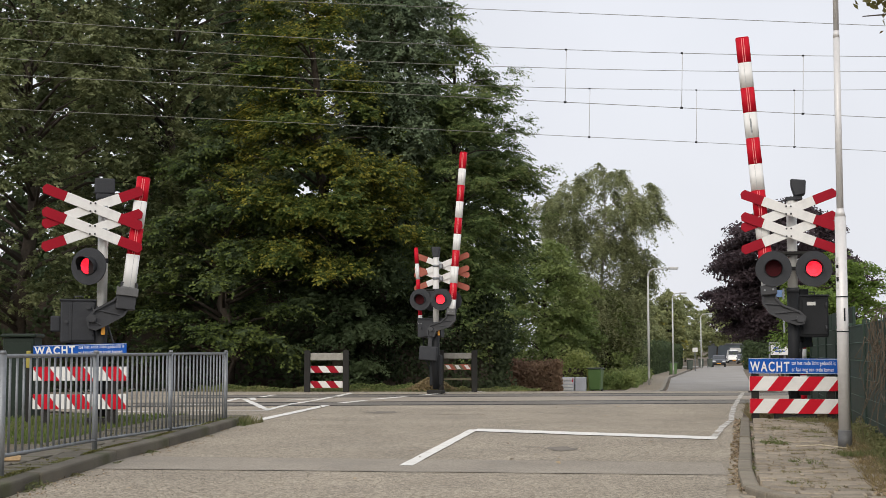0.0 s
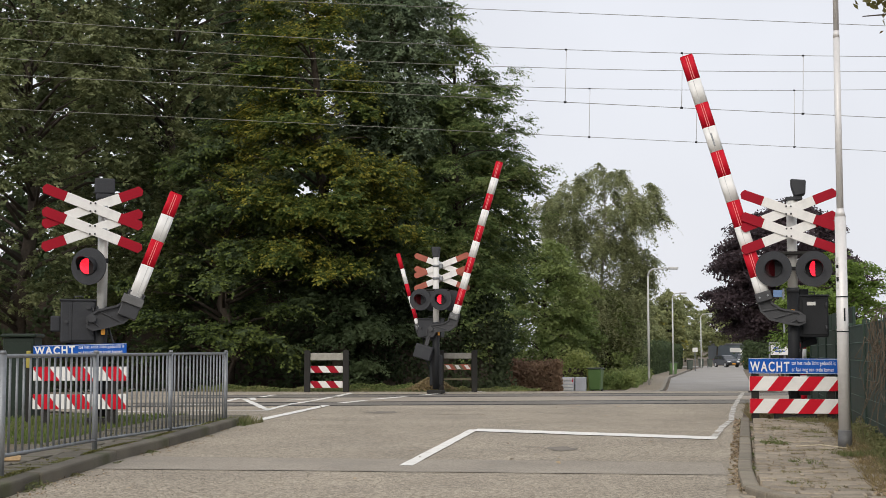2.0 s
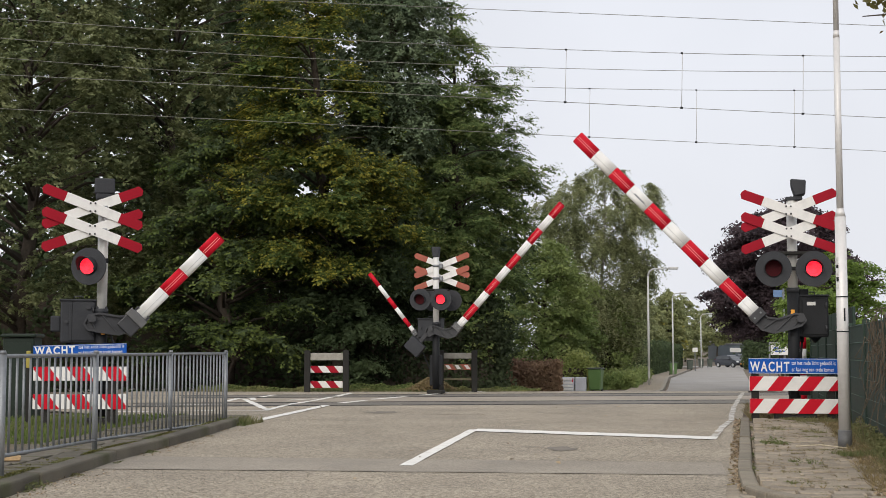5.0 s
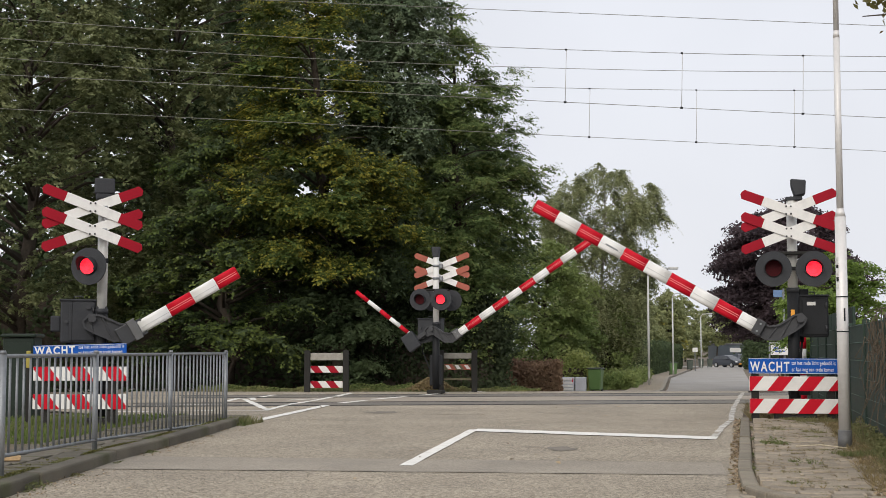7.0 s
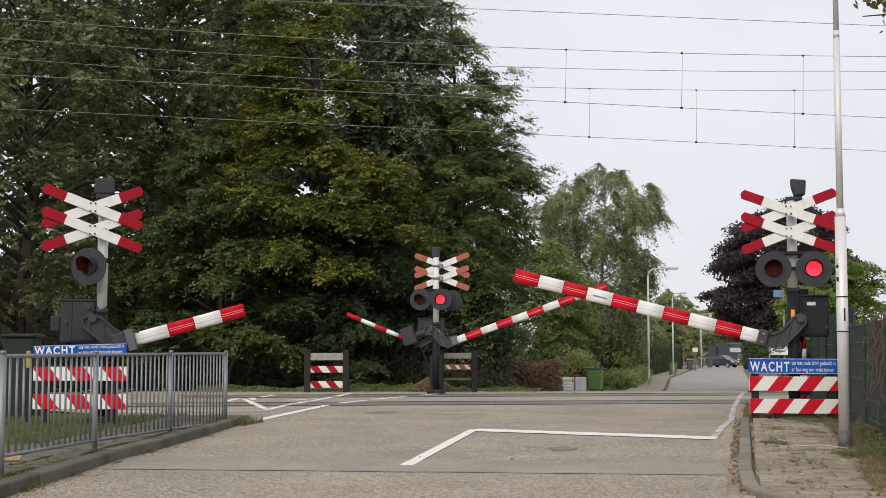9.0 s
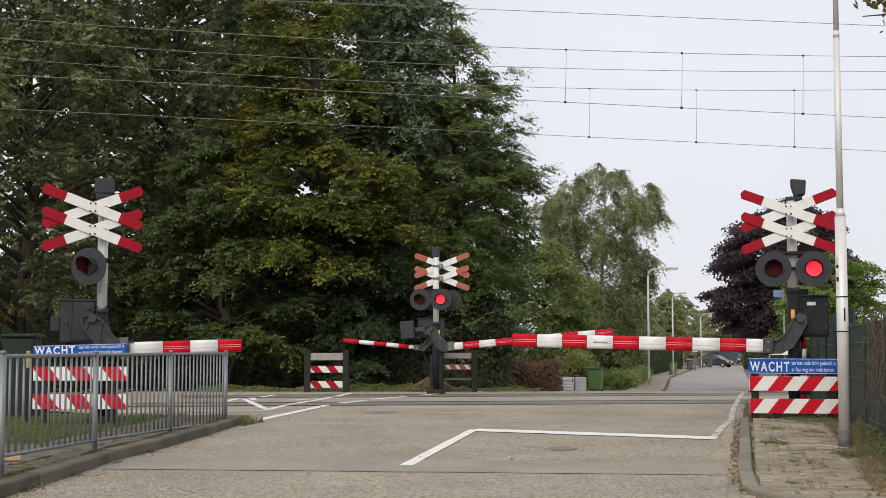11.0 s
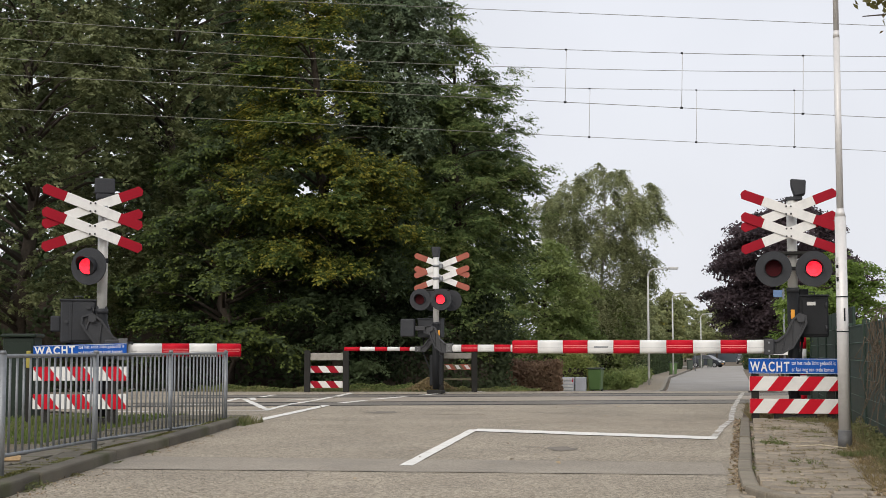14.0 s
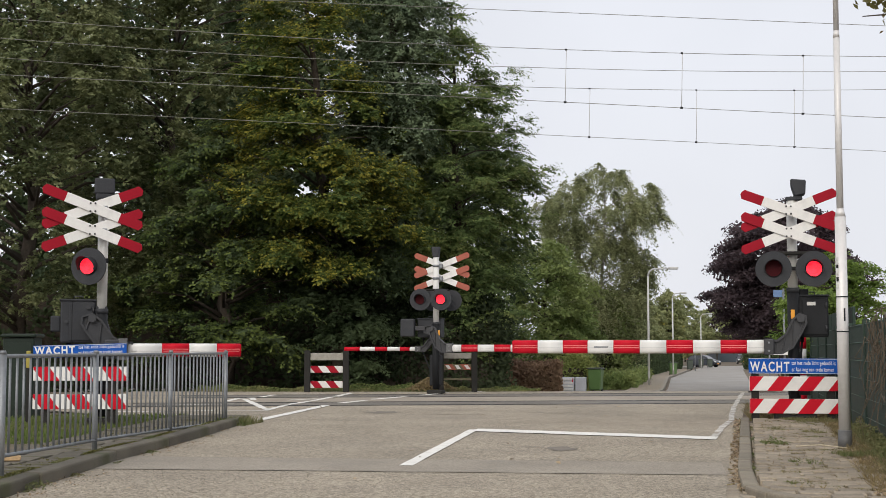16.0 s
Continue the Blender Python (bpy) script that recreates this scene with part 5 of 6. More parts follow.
    tree("oak_tree", 0.2, 52, 11.5, prof(2.9, 0.03), 26000, 0.15, dark, "dark tree standing behind the front row", 10, clumps=260, clump_r=1.0)
    tree("oak_tree", -9.8, 55, 20, prof(5.0, 0.2), 8000, 0.23, dark, "dark tree standing behind the front row", 16, clumps=380, clump_r=1.1)
    leafy_tree("birch", 8.45, 74, 11.7, [(0.1, 2.3), (0.3, 2.6), (0.47, 2.75), (0.63, 3.0), (0.73, 3.4), (0.81, 3.6), (0.88, 2.8), (0.94, 1.7), (1.0, 0.4)], 122000, 0.073, birch, "drooping birch with dull yellow-green leaves", 11, limbs=110, twig=0.66, per=16, fan=0.8, lift=0.2, droop=1.2, spread=0.10, billow=0.85, trunk_r=0.16, bark=BIRCH_BARK, lean=(0.3, 0), open_side=0.35)
    tree("copper_beech", 15.25, 60, 8.3, [(0.29, 2.6), (0.36, 3.2), (0.52, 3.5), (0.7, 3.4), (0.88, 2.3), (1.0, 0.5)], 88000, 0.088, purple, "purple-leaved copper beech with a dense crown", 12, clumps=330, clump_r=0.75, trunk_r=0.35)
    leafy_tree("sumac", 7.35, 24.5, 2.6, [(0.16, 1.0), (0.5, 1.3), (0.8, 1.0), (1.0, 0.3)], 22000, 0.040, fresh, "bright green shrub behind the garden fence", 13, "spray", limbs=54, twig=0.30, per=10, fan=0.7, lift=0.1, droop=0.5, spread=0.06, trunk_r=0.05)
    tree("sumac", 12.1, 48.0, 4.5, [(0.52, 0.14), (0.7, 0.24), (1.0, 0.12)], 1300, 0.085, fresh, "narrow bright green shrub beside the street sign", 14, clumps=60, flat=0.8, clump_r=0.24, trunk_r=0.03)
    # far trees along the street, distance haze put into their leaf colours
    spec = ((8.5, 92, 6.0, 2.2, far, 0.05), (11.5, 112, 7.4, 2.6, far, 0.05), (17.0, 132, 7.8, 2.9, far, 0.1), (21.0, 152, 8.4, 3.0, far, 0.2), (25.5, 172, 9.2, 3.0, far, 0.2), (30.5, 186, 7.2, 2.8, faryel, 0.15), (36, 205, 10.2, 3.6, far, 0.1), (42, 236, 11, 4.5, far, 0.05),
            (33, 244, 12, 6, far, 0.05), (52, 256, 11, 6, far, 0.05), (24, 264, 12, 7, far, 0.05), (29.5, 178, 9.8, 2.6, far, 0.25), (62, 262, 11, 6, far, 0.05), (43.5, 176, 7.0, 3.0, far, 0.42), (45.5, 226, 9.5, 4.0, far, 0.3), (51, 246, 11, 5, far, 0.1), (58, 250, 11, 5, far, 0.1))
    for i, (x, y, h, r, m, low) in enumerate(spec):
        tree("street_tree", x, y, h, prof(r, low), 6800, 0.235, m, "far street tree in early autumn green, paled for haze" if m is far else "far street tree turning yellow, paled for haze", 30 + i, clumps=170, clump_r=0.75, trunk_r=0.15)
    tree("garden_tree", 5.0, 65, 7.2, prof(2.5, 0.04), 26000, 0.1, shrub, "green garden tree beside the birch", 46, droop=0.35, clumps=200)
    tree("garden_tree", 8.6, 73, 5.0, prof(1.7, 0.05), 14000, 0.1, shrub, "small green tree behind the low shrubs", 47, clumps=130)
    tree("garden_tree", 25, 62, 6.5, prof(3.0, 0.05), 16000, 0.15, shrub, "green garden tree behind the fence", 45, clumps=160)
    # hedges and shrubs
    hedge("beech_hedge", 2.62, 47.5, (2.7, 1.0, 1.02), 4, 13000, 0.065, brown, "brown beech hedge beside the tracks", 50)
    hedge("shrub_row", -11.0, 44.5, (21, 1.6, 3.8), 0, 28000, 0.125, dark, "dark shrubs under the trees", 51, rough=0.35)
    # overhang shade on these shrubs comes from their darkened leaf colour
    hedge("shrub_row", -0.35, 38.5, (3.9, 1.2, 2.3), 0, 22000, 0.065, shade_dark, "shrubs behind the far barrier, leaves darkened for tree shade", 52, rough=0.3)
    hedge("low_shrubs", 9.95, 77, (2.5, 25, 0.55), -10.4, 26000, 0.09, shrub, "low green shrubs behind the waste bins", 53, rough=0.2)
    hedge("low_shrubs", 5.55, 57.9, (1.5, 0.6, 1.2), 0, 4500, 0.075, leaf_mat("pale_leaves", (0.24, 0.29, 0.08), (0.34, 0.36, 0.13)), "pale green bush above the grey crate", 54, rough=0.3)
    hedge("conifer_hedge", 17.0, 112, (1.4, 38, 2.5), -12.3, 26000, 0.16, dark, "tall clipped dark hedge along the street", 55)
    hedge("conifer_hedge", 23.6, 141, (1.4, 18, 2.4), -12.3, 9000, 0.18, dark, "tall clipped dark hedge along the street", 56)
    # dark leaves chosen here to paint the shade under the copper beech
    hedge("verge_bush", 33.6, 141, (2.6, 8, 2.9), 0, 9000, 0.2, dark, "green bush at the far bend, leaves darkened for beech shade", 57, rough=0.5)
    hedge("shrub_row", 24.5, 64, (14, 2.0, 2.0), 0, 14000, 0.12, dark, "dark shrubs under the copper beech", 58, rough=0.35)
    # the leafy branch that reaches into view high on one side
    t = tree("overhanging_tree", 7.0, 15.0, 6.2, [(0.55, 0.9), (0.75, 1.6), (1.0, 0.4)], 2600, 0.055, leaf_mat("brownish_leaves", (0.19, 0.115, 0.04), (0.13, 0.12, 0.04)), "small tree with browning leaves at the roadside", 60, clumps=60, clump_r=0.25, trunk_r=0.07, centre=(-0.4, 0))
    rng = np.random.default_rng(61)
    pts = np.concatenate([Vector_row(4.68, 14.0, 4.60) + rng.normal(size=(70, 3)) * [0.13, 0.1, 0.045], Vector_row(4.70, 14.0, 4.44) + rng.normal(size=(25, 3)) * [0.05, 0.1, 0.08]]) - [7.0, 15.0, 0]
    tw = new("twig_leaves", leaves_mesh("twig_leaves", pts, rng.normal(size=(len(pts), 3)) + [0, -1, 0.5], 0.045, bpy.data.materials["brownish_leaves"], 1.7, 62))
    tw.parent = t
    part("branch", limb_tubes([Vector((-0.3, 0, 4.2)), Vector((-1.5, -0.6, 4.6)), Vector((-2.6, -1.0, 4.42))], 0.03, 0.006, 6), BARK, t)


def Vector_row(x, y, z):
    return np.array([[x, y, z]])


def build_ground_plants():
    grass_patch("grass", lambda a, b: (-7.8 + 4.2 * a, 13.5 + 6.0 * b) if -7.8 + 4.2 * a < -3.95 + (6.0 * b + 1) * 0.17 else (-6.5, 16 + b), 12000, 0.05, GRASS, "green grass behind the railing", 70)
    grass_patch("verge_grass", lambda a, b: (-5.6 + 6.9 * a, 30.6 + 1.5 * b), 22000, 0.055, WEED, "grass and weeds at the far edge of the tracks", 71, width=0.014)
    rng = np.random.default_rng(72)
    n = 26000
    xy = np.stack([rng.uniform(-5.6, 2.2, n), rng.uniform(30.7, 32.2, n)], 1)
    top = np.array([0.62 * max(0.0, (0.04 if q[0] > -3.4 else -0.06) + 0.30 * noise.noise((q[0] * 0.9, q[1] * 1.3, 5)) + 0.16 * noise.noise((q[0] * 3.1, q[1] * 3.1, 1))) for q in xy])
    p = np.column_stack([xy, 0.01 + top * rng.random(n) ** 0.6])
    tagged(new("verge_weeds", leaves_mesh("verge_weeds", p, rng.normal(size=(n, 3)) * 0.7 + [0, -0.4, 0.8], 0.032, VERGE, 1.9, 73)), "low leafy weeds in mounds at the far edge of the tracks", "weeds", kind="stuff")
    n = 2600
    p = np.column_stack([rng.normal(-0.25, 0.35, n), rng.normal(31.0, 0.25, n), np.zeros(n)])
    p[:, 2] = 0.02 + 0.3 * np.exp(-((p[:, 0] + 0.25) / 0.4) ** 2) * rng.random(n)
    tagged(new("dry_weeds", leaves_mesh("dry_weeds", p, rng.normal(size=(n, 3)) + [0, -0.5, 0.5], 0.03, DRY, 2.4, 74)), "withered brown weeds round the far barrier post", "weeds", kind="stuff")
    grass_patch("kerb_weeds", lambda a, b: (-2.76 + 0.34 * a + 0.1 * b, 16.8 + 0.9 * b), 420, 0.10, WEED, "dry weeds at the end of the railing", 73, width=0.008)
    grass_patch("kerb_grass", lambda a, b: (-2.945 + 0.06 * a + max(0, b - 0.35) * 0.36, 8.4 + 8.4 * b) if noise.noise((b * 9, 0, 0)) > -0.05 else (-2.78 + 0.05 * a, 16.6 + 0.4 * b), 3600, 0.012, WEED, "moss and grass in the kerb joint", 74, zf=0.085, width=0.008)
    grass_patch("gutter_leaves", lambda a, b: (1.85 + 0.12 * a + 1.99 * b, 8.9 + 9.1 * b), 600, 0.012, DRY, "dry leaves and litter in the gutter", 75, lean=1.6, width=0.022)
    grass_patch("dry_weeds", lambda a, b: (2.66 + 0.65 * a ** 1.3 + 2.1 * b, 8.3 + 8.7 * b), 12000, 0.06, DRY, "dry grass beside the pavement", 76, zf=0.02, lean=0.8, width=0.006)
    grass_patch("green_weeds", lambda a, b: (2.86 + 0.5 * a + 2.1 * b, 8.4 + 8.6 * b), 5500, 0.10, WEED, "green weeds along the garden fence", 77, zf=0.02, lean=0.7, width=0.006)
    grass_patch("joint_grass", lambda a, b: (3.28 + 0.35 * a, 11.2 + 0.35 * b), 500, 0.035, WEED, "tuft of grass between the bricks", 78, zf=0.06, width=0.006)
    grass_patch("joint_grass", lambda a, b: (4.35 + 0.5 * a, 16.6 + 0.6 * b), 500, 0.04, WEED, "tuft of grass between the bricks", 79, zf=0.06, width=0.006)
    for k, (x, y, n) in enumerate(((3.05, 12.9, 160), (3.9, 14.6, 200), (3.6, 15.2, 140), (2.75, 10.6, 120), (4.35, 17.3, 240))):
        grass_patch("joint_grass", lambda a, b: (x + 0.22 * a, y + 0.4 * b), n, 0.026, WEED, "tuft of grass between the bricks", 90 + k, zf=0.04, width=0.006)
    grass_patch("barrier_weeds", lambda a, b: (4.04 + 1.0 * b + 1.3 * a, 18.0 + 4.2 * b), 6500, 0.13, DRY, "dry grass under the warning fence", 80, lean=0.8)
    grass_patch("dry_straw", lambda a, b: (2.1 + 1.0 * a + 1.95 * b, 8.7 + 9.0 * b), 220, 0.03, DRY, "dry straw scattered on the brick pavement", 81, zf=0.046, lean=2.0, width=0.006)
    rng = np.random.default_rng(82)
    n = 480
    b = rng.random(n)
    p = np.stack([1.85 + 1.99 * b + 0.12 * rng.random(n) ** 0.8, 8.9 + 9.1 * b, 0.016 + 0.012 * rng.random(n)], 1)
    tagged(new("leaf_litter", leaves_mesh("leaf_litter", p, rng.normal(size=(n, 3)) * 0.35 + [0, 0, 1], 0.026, LITTER, 1.5, 83)), "brown fallen leaves in the gutter", "leaf litter", kind="stuff")
    n = 90
    p = np.stack([rng.uniform(-2.7, 3.9, n), rng.uniform(9, 30, n), np.full(n, 0.014)], 1)
    tagged(new("fallen_leaves", leaves_mesh("fallen_leaves", p, rng.normal(size=(n, 3)) * 0.2 + [0, 0, 1], 0.03, LITTER, 1.5, 84)), "few fallen leaves scattered on the road", "leaf litter", kind="stuff")
    n = 9000
    b = rng.random(n)
    tuft = np.array([max(0.0, 0.35 + noise.noise((q * 14, 3.1, 0))) for q in b])
    p = np.stack([2.95 + 2.03 * b + 0.42 * rng.random(n), 8.6 + 8.4 * b, 0.04 + 0.30 * tuft * rng.random(n)], 1)
    tagged(new("weed_leaves", leaves_mesh("weed_leaves", p, rng.normal(size=(n, 3)) + [0, -0.3, 0.8], 0.022, WEED, 1.8, 85)), "tangled leafy weeds at the foot of the green fence", "weeds", kind="stuff")
    # moss and small weeds on the kerb, in the joints and on the slabs beside the railing
    def mossy(name, n, place, size, lift, material, label, seed, thick=0.02, patch=2.0, cut=0.05):
        r2 = np.random.default_rng(seed)
        rows = []
        for a_, b_ in r2.random((n, 2)):
            px, py = place(a_, b_)
            q = noise.noise((px * patch, py * patch, seed)) - cut
            if q > 0:
                rows.append((px, py, lift + min(1.0, q * 4) * thick * r2.random()))
        rows = np.array(rows)
        tagged(new(name, leaves_mesh(name, rows, r2.normal(size=(len(rows), 3)) * 0.6 + [0, 0, 1], size, material, 1.6, seed)), label, "moss", kind="stuff")
    kx = lambda y: float(np.interp(y, [6.5, 9.4, 11.5, 13.2, 15.0, 17.0], [-2.85, -2.83, -2.815, -2.72, -2.64, -2.62]))
    mossy("kerb_moss", 7000, lambda a, b: (kx(8.4 + 8.6 * b) - 0.10 + 0.05 * (a + a * a) / 2, 8.4 + 8.6 * b), 0.008, 0.090, MOSS, "yellow-green moss along the back of the kerb", 101, 0.014, 1.6, 0.0)
    mossy("slab_moss", 3500, lambda a, b: (kx(8.4 + 8.6 * b) - 0.10 - 0.8 * a, 8.4 + 8.6 * b), 0.010, 0.080, MOSS, "moss and dirt on the slabs behind the railing", 102, 0.012, 2.2, 0.12)
    mossy("gutter_moss", 5000, lambda a, b: (kx(8.0 + 9.0 * b) + 0.08 + 0.09 * a ** 2, 8.0 + 9.0 * b), 0.010, 0.004, WEED, "small weeds at the foot of the kerb", 103, 0.05, 1.9, 0.22)
    mossy("gutter_dirt", 500, lambda a, b: (kx(8.0 + 9.0 * b) + 0.08 + 0.25 * a ** 2, 8.0 + 9.0 * b), 0.012, 0.006, LITTER, "brown dirt and leaf crumbs along the kerb", 104, 0.008, 1.3, -0.05)
    right = lambda a, b: (2.12 + 1.05 * a + 2.0 * b, 8.4 + 9.2 * b)
    mossy("paving_moss", 9000, right, 0.008, 0.040, MOSS, "moss in the joints of the brick pavement", 105, 0.010, 3.0, 0.14)
    mossy("paving_grass", 9000, right, 0.013, 0.042, WEED, "flat tufts of green grass between the bricks", 106, 0.035, 1.7, 0.42)
    mossy("paving_litter", 12000, lambda a, b: (2.62 + 0.9 * a + 2.0 * b, 8.3 + 8.0 * b), 0.016, 0.045, LITTER, "dry brown leaves along the pavement edge", 107, 0.03, 1.5, -0.02)
    mossy("gutter_weeds", 2400, lambda a, b: (1.92 + 0.16 * a + 1.99 * b, 8.9 + 9.1 * b), 0.014, 0.012, WEED, "small weeds and leaf crumbs in the gutter", 108, 0.03, 1.9, 0.02)
    # dry vine hanging on the fence
    bm = bmesh.new()
    for k in range(46):
        y0 = random.uniform(11.6, 12.9)
        x0 = 3.15 + (y0 - 8.3) * 0.2127 - 0.05
        p = Vector((x0, y0, random.uniform(0.9, 1.35)))
        for s in range(5):
            q = p + Vector((random.uniform(-0.06, 0.05), random.uniform(-0.12, 0.12), random.uniform(-0.26, 0.06)))
            tube(p, q, 0.0035, 0.003, 4, bm, cap=False)
            p = q
    tagged(part("dry_vine", bm, mat("dry_stems", (0.13, 0.10, 0.07), 0.9)), "tangle of dry vine stems on the green fence", "vine", kind="stuff")


# ---- street things ----
def wheelie_bin(at, label, material=None):
    u = thing("wheelie_bin", at, label, "waste bin", "green waste bins")
    m = material or BIN_GREEN
    bm = bmesh.new()
    bmesh.ops.create_cube(bm, size=1, matrix=Matrix.Translation((0, 0, 0.53)) @ Matrix.Diagonal((0.56, 0.62, 0.86, 1)))
    for v in bm.verts:
        if v.co.z < 0.3:
            v.co.x *= 0.82
            v.co.y *= 0.8
    bmesh.ops.bevel(bm, geom=bm.edges[:], offset=0.03, segments=2, affect="EDGES")
    part("body", bm, m, u)
    part("lid", box((0, 0.02, 0.99), (0.6, 0.68, 0.07), 0.025), BIN_DARK, u, "dark hinged lid")
    part("grip", box((0.0, 0.36, 0.95), (0.5, 0.05, 0.05), 0.01), BIN_DARK, u)
    for s in (-0.2, 0.2):
        part("wheel", tube((s - 0.03, 0.26, 0.1), (s + 0.03, 0.26, 0.1), 0.1, seg=16), TYRE, u)


def build_street_things():
    wheelie_bin(pose(6.4, 57, ground_z(57), 0, 0, -20), "green wheelie bin with closed lid beside the road")
    wheelie_bin(pose(17.4, 103, ground_z(103), 0, 0, 0), "green wheelie bin standing by the far street")
    wheelie_bin(pose(24.3, 134, ground_z(134)), "dark wheelie bin standing by the hedge", BIN_DARK)
    u = thing("plastic_crate", pose(5.45, 57.0, ground_z(57), 0, 0, -8), "grey plastic pallet crate beside the green bin", "crate")
    part("body", box((-0.25, 0, 0.33), (0.6, 0.6, 0.6), 0.03), CRATE, u)
    part("door", box((0.32, 0.02, 0.33), (0.46, 0.5, 0.6), 0.03), CRATE, u)
    for k in range(4):
        part("slat", box((-0.25, -0.305, 0.12 + k * 0.14), (0.5, 0.03, 0.09), 0.01), OFFWHITE, u)
    part("label", box((-0.02, -0.31, 0.5), (0.06, 0.02, 0.16), 0.003), RED, u)
    lamp_post(pose(10.62, 70.2, ground_z(70)), 6.05, 1.5, 0.065, "grey street lamp with curved arm near the tracks")
    lamp_post(pose(17.0, 100.5, ground_z(100)), 6.1, 0.9, 0.065, "grey street lamp along the hedge")
    lamp_post(pose(28.0, 147.5, ground_z(147)), 5.9, 1.2, 0.075, "grey street lamp near the junction")
    # red and white marker post behind the barrier
    u = thing("marker_post", pose(5.16, 19.5, 0), "red and white banded marker post", "marker post")
    for k, m in enumerate((WHITE, RED, WHITE, RED, WHITE, RED)):
        part("band", tube((0, 0, k * 0.19), (0, 0, k * 0.19 + 0.188), 0.05, 0.05, 18), m, u)
    # street name sign on a pole
    u = thing("street_sign", pose(11.3, 45, ground_z(45)), "small blue street sign on a grey pole", "street sign")
    part("pole", tube((0, 0, 0), (0, 0, 3.45), 0.035, seg=12), GALV, u)
    part("plate", box((-0.2, -0.05, 3.28), (0.3, 0.015, 0.24), 0.006), mat("pale_blue_plate", (0.12, 0.20, 0.36), 0.5), u, "dull blue plate")
    # white notice board
    u = thing("notice_board", pose(9.9, 40, ground_z(40)), "white notice board in a metal frame", "notice board")
    for s in (-0.3, 0.3):
        part("leg", tube((s, 0, 0), (s, 0, 1.45), 0.02, seg=8), GALV, u)
    part("frame", box((0, 0, 1.42), (0.6, 0.03, 0.03), 0.005), OFFWHITE, u)
    part("panel", box((0, 0, 1.22), (0.52, 0.02, 0.30), 0.005), WHITE, u)
    for k in range(2):
        part("text_bar", box((-0.03 + 0.04 * k, -0.013, 1.27 - k * 0.09), (0.3, 0.004, 0.035)), BLUE, u)
    # small round white sign by the far hedge
    u = thing("traffic_sign", pose(23.9, 129, ground_z(129)), "small pale traffic sign on a post", "traffic sign")
    part("pole", tube((0, 0, 0), (0, 0, 2.2), 0.04, seg=10), GALV, u)
    part("plate", box((0, -0.05, 2.0), (0.5, 0.02, 0.42), 0.05), OFFWHITE, u)
    # dark green cabinet beside the left barrier
    u = thing("relay_cabinet", pose(-5.84, 18.9, 0, 0, 0, 4), "dark green relay cabinet beside the barrier", "cabinet")
    part("body", box((0, 0, 0.55), (0.42, 0.5, 1.1), 0.02), CABINET, u)
    part("roof", box((0, 0, 1.13), (0.48, 0.58, 0.05), 0.02), CABINET, u)
    part("door", box((0, -0.256, 0.58), (0.36, 0.014, 0.9), 0.006), CABINET, u)
    u = thing("marker_post", pose(-5.36, 17.6, 0), "short dark marker post with a faded yellow cap", "marker post")
    part("shaft", box((0, 0, 0.35), (0.046, 0.046, 0.70), 0.008), PVC, u)
    part("cap", box((0, 0, 0.81), (0.05, 0.05, 0.22), 0.008), mat("yellow_plastic", (0.36, 0.30, 0.05), 0.6), u, "faded yellow cap")
    wheelie_bin(pose(30.0, 158.2, ground_z(158)), "dark wheelie bin at the kerb of the far street", BIN_DARK)
    wheelie_bin(pose(31.1, 158.6, ground_z(158)), "dark wheelie bin near the far lamp", BIN_DARK)
    u = thing("wood_offcut", pose(-3.32, 10.46, 0.085, 0, 0, 25), "pale splintered piece of wood on the pavement", "wood")
    part("chunk", prism([(-0.07, 0.0), (0.08, 0.0), (0.09, 0.035), (0.02, 0.06), (-0.05, 0.035)], -0.04, 0.04, 0.008), mat("raw_wood", (0.48, 0.33, 0.18), 0.8), u)
    u = thing("dry_stick", pose(3.35, 12.3, 0.06), "thin pale stick lying across the pavement edge", "stick")
    part("stem", limb_tubes([(-0.15, 0.1, 0.0), (0.05, 0.0, 0.02), (0.25, -0.12, 0.0)], 0.008, 0.005, 6), mat("pale_stick", (0.5, 0.43, 0.32), 0.8), u)
    u = thing("garden_shed", pose(7.0, 22.4, 0, 0, 0, -12), "low dark brown shed behind the garden fence", "shed")
    for k in range(4):
        part("plank", box((0, -0.4, 0.15 + k * 0.28), (1.5, 0.03, 0.27), 0.006), PVC, u)
    part("body", box((0, 0.0, 0.58), (1.44, 0.74, 1.14), 0.01), PVC, u)
    part("roof", box((0, 0.0, 1.18), (1.64, 0.95, 0.06), 0.01), PVC, u)
    # far hall behind the junction
    u = thing("hall", pose(54.4, 236, ground_z(200)), "slate clad hall behind the junction", "building")
    part("wall", box((0, 3, 1.5), (14, 8, 3.0), 0.05), TEAL, u, "dark slate metal cladding")
    part("roof", box((0, 3, 3.08), (14.4, 8.4, 0.2), 0.05), ROOF, u)
    part("sign_panel", box((-3.9, -1.06, 2.05), (1.9, 0.06, 0.75), 0.02), WHITE, u, "plain white sign panel")
    part("door", box((1.0, -1.04, 1.2), (2.4, 0.06, 2.4), 0.02), ROOF, u)


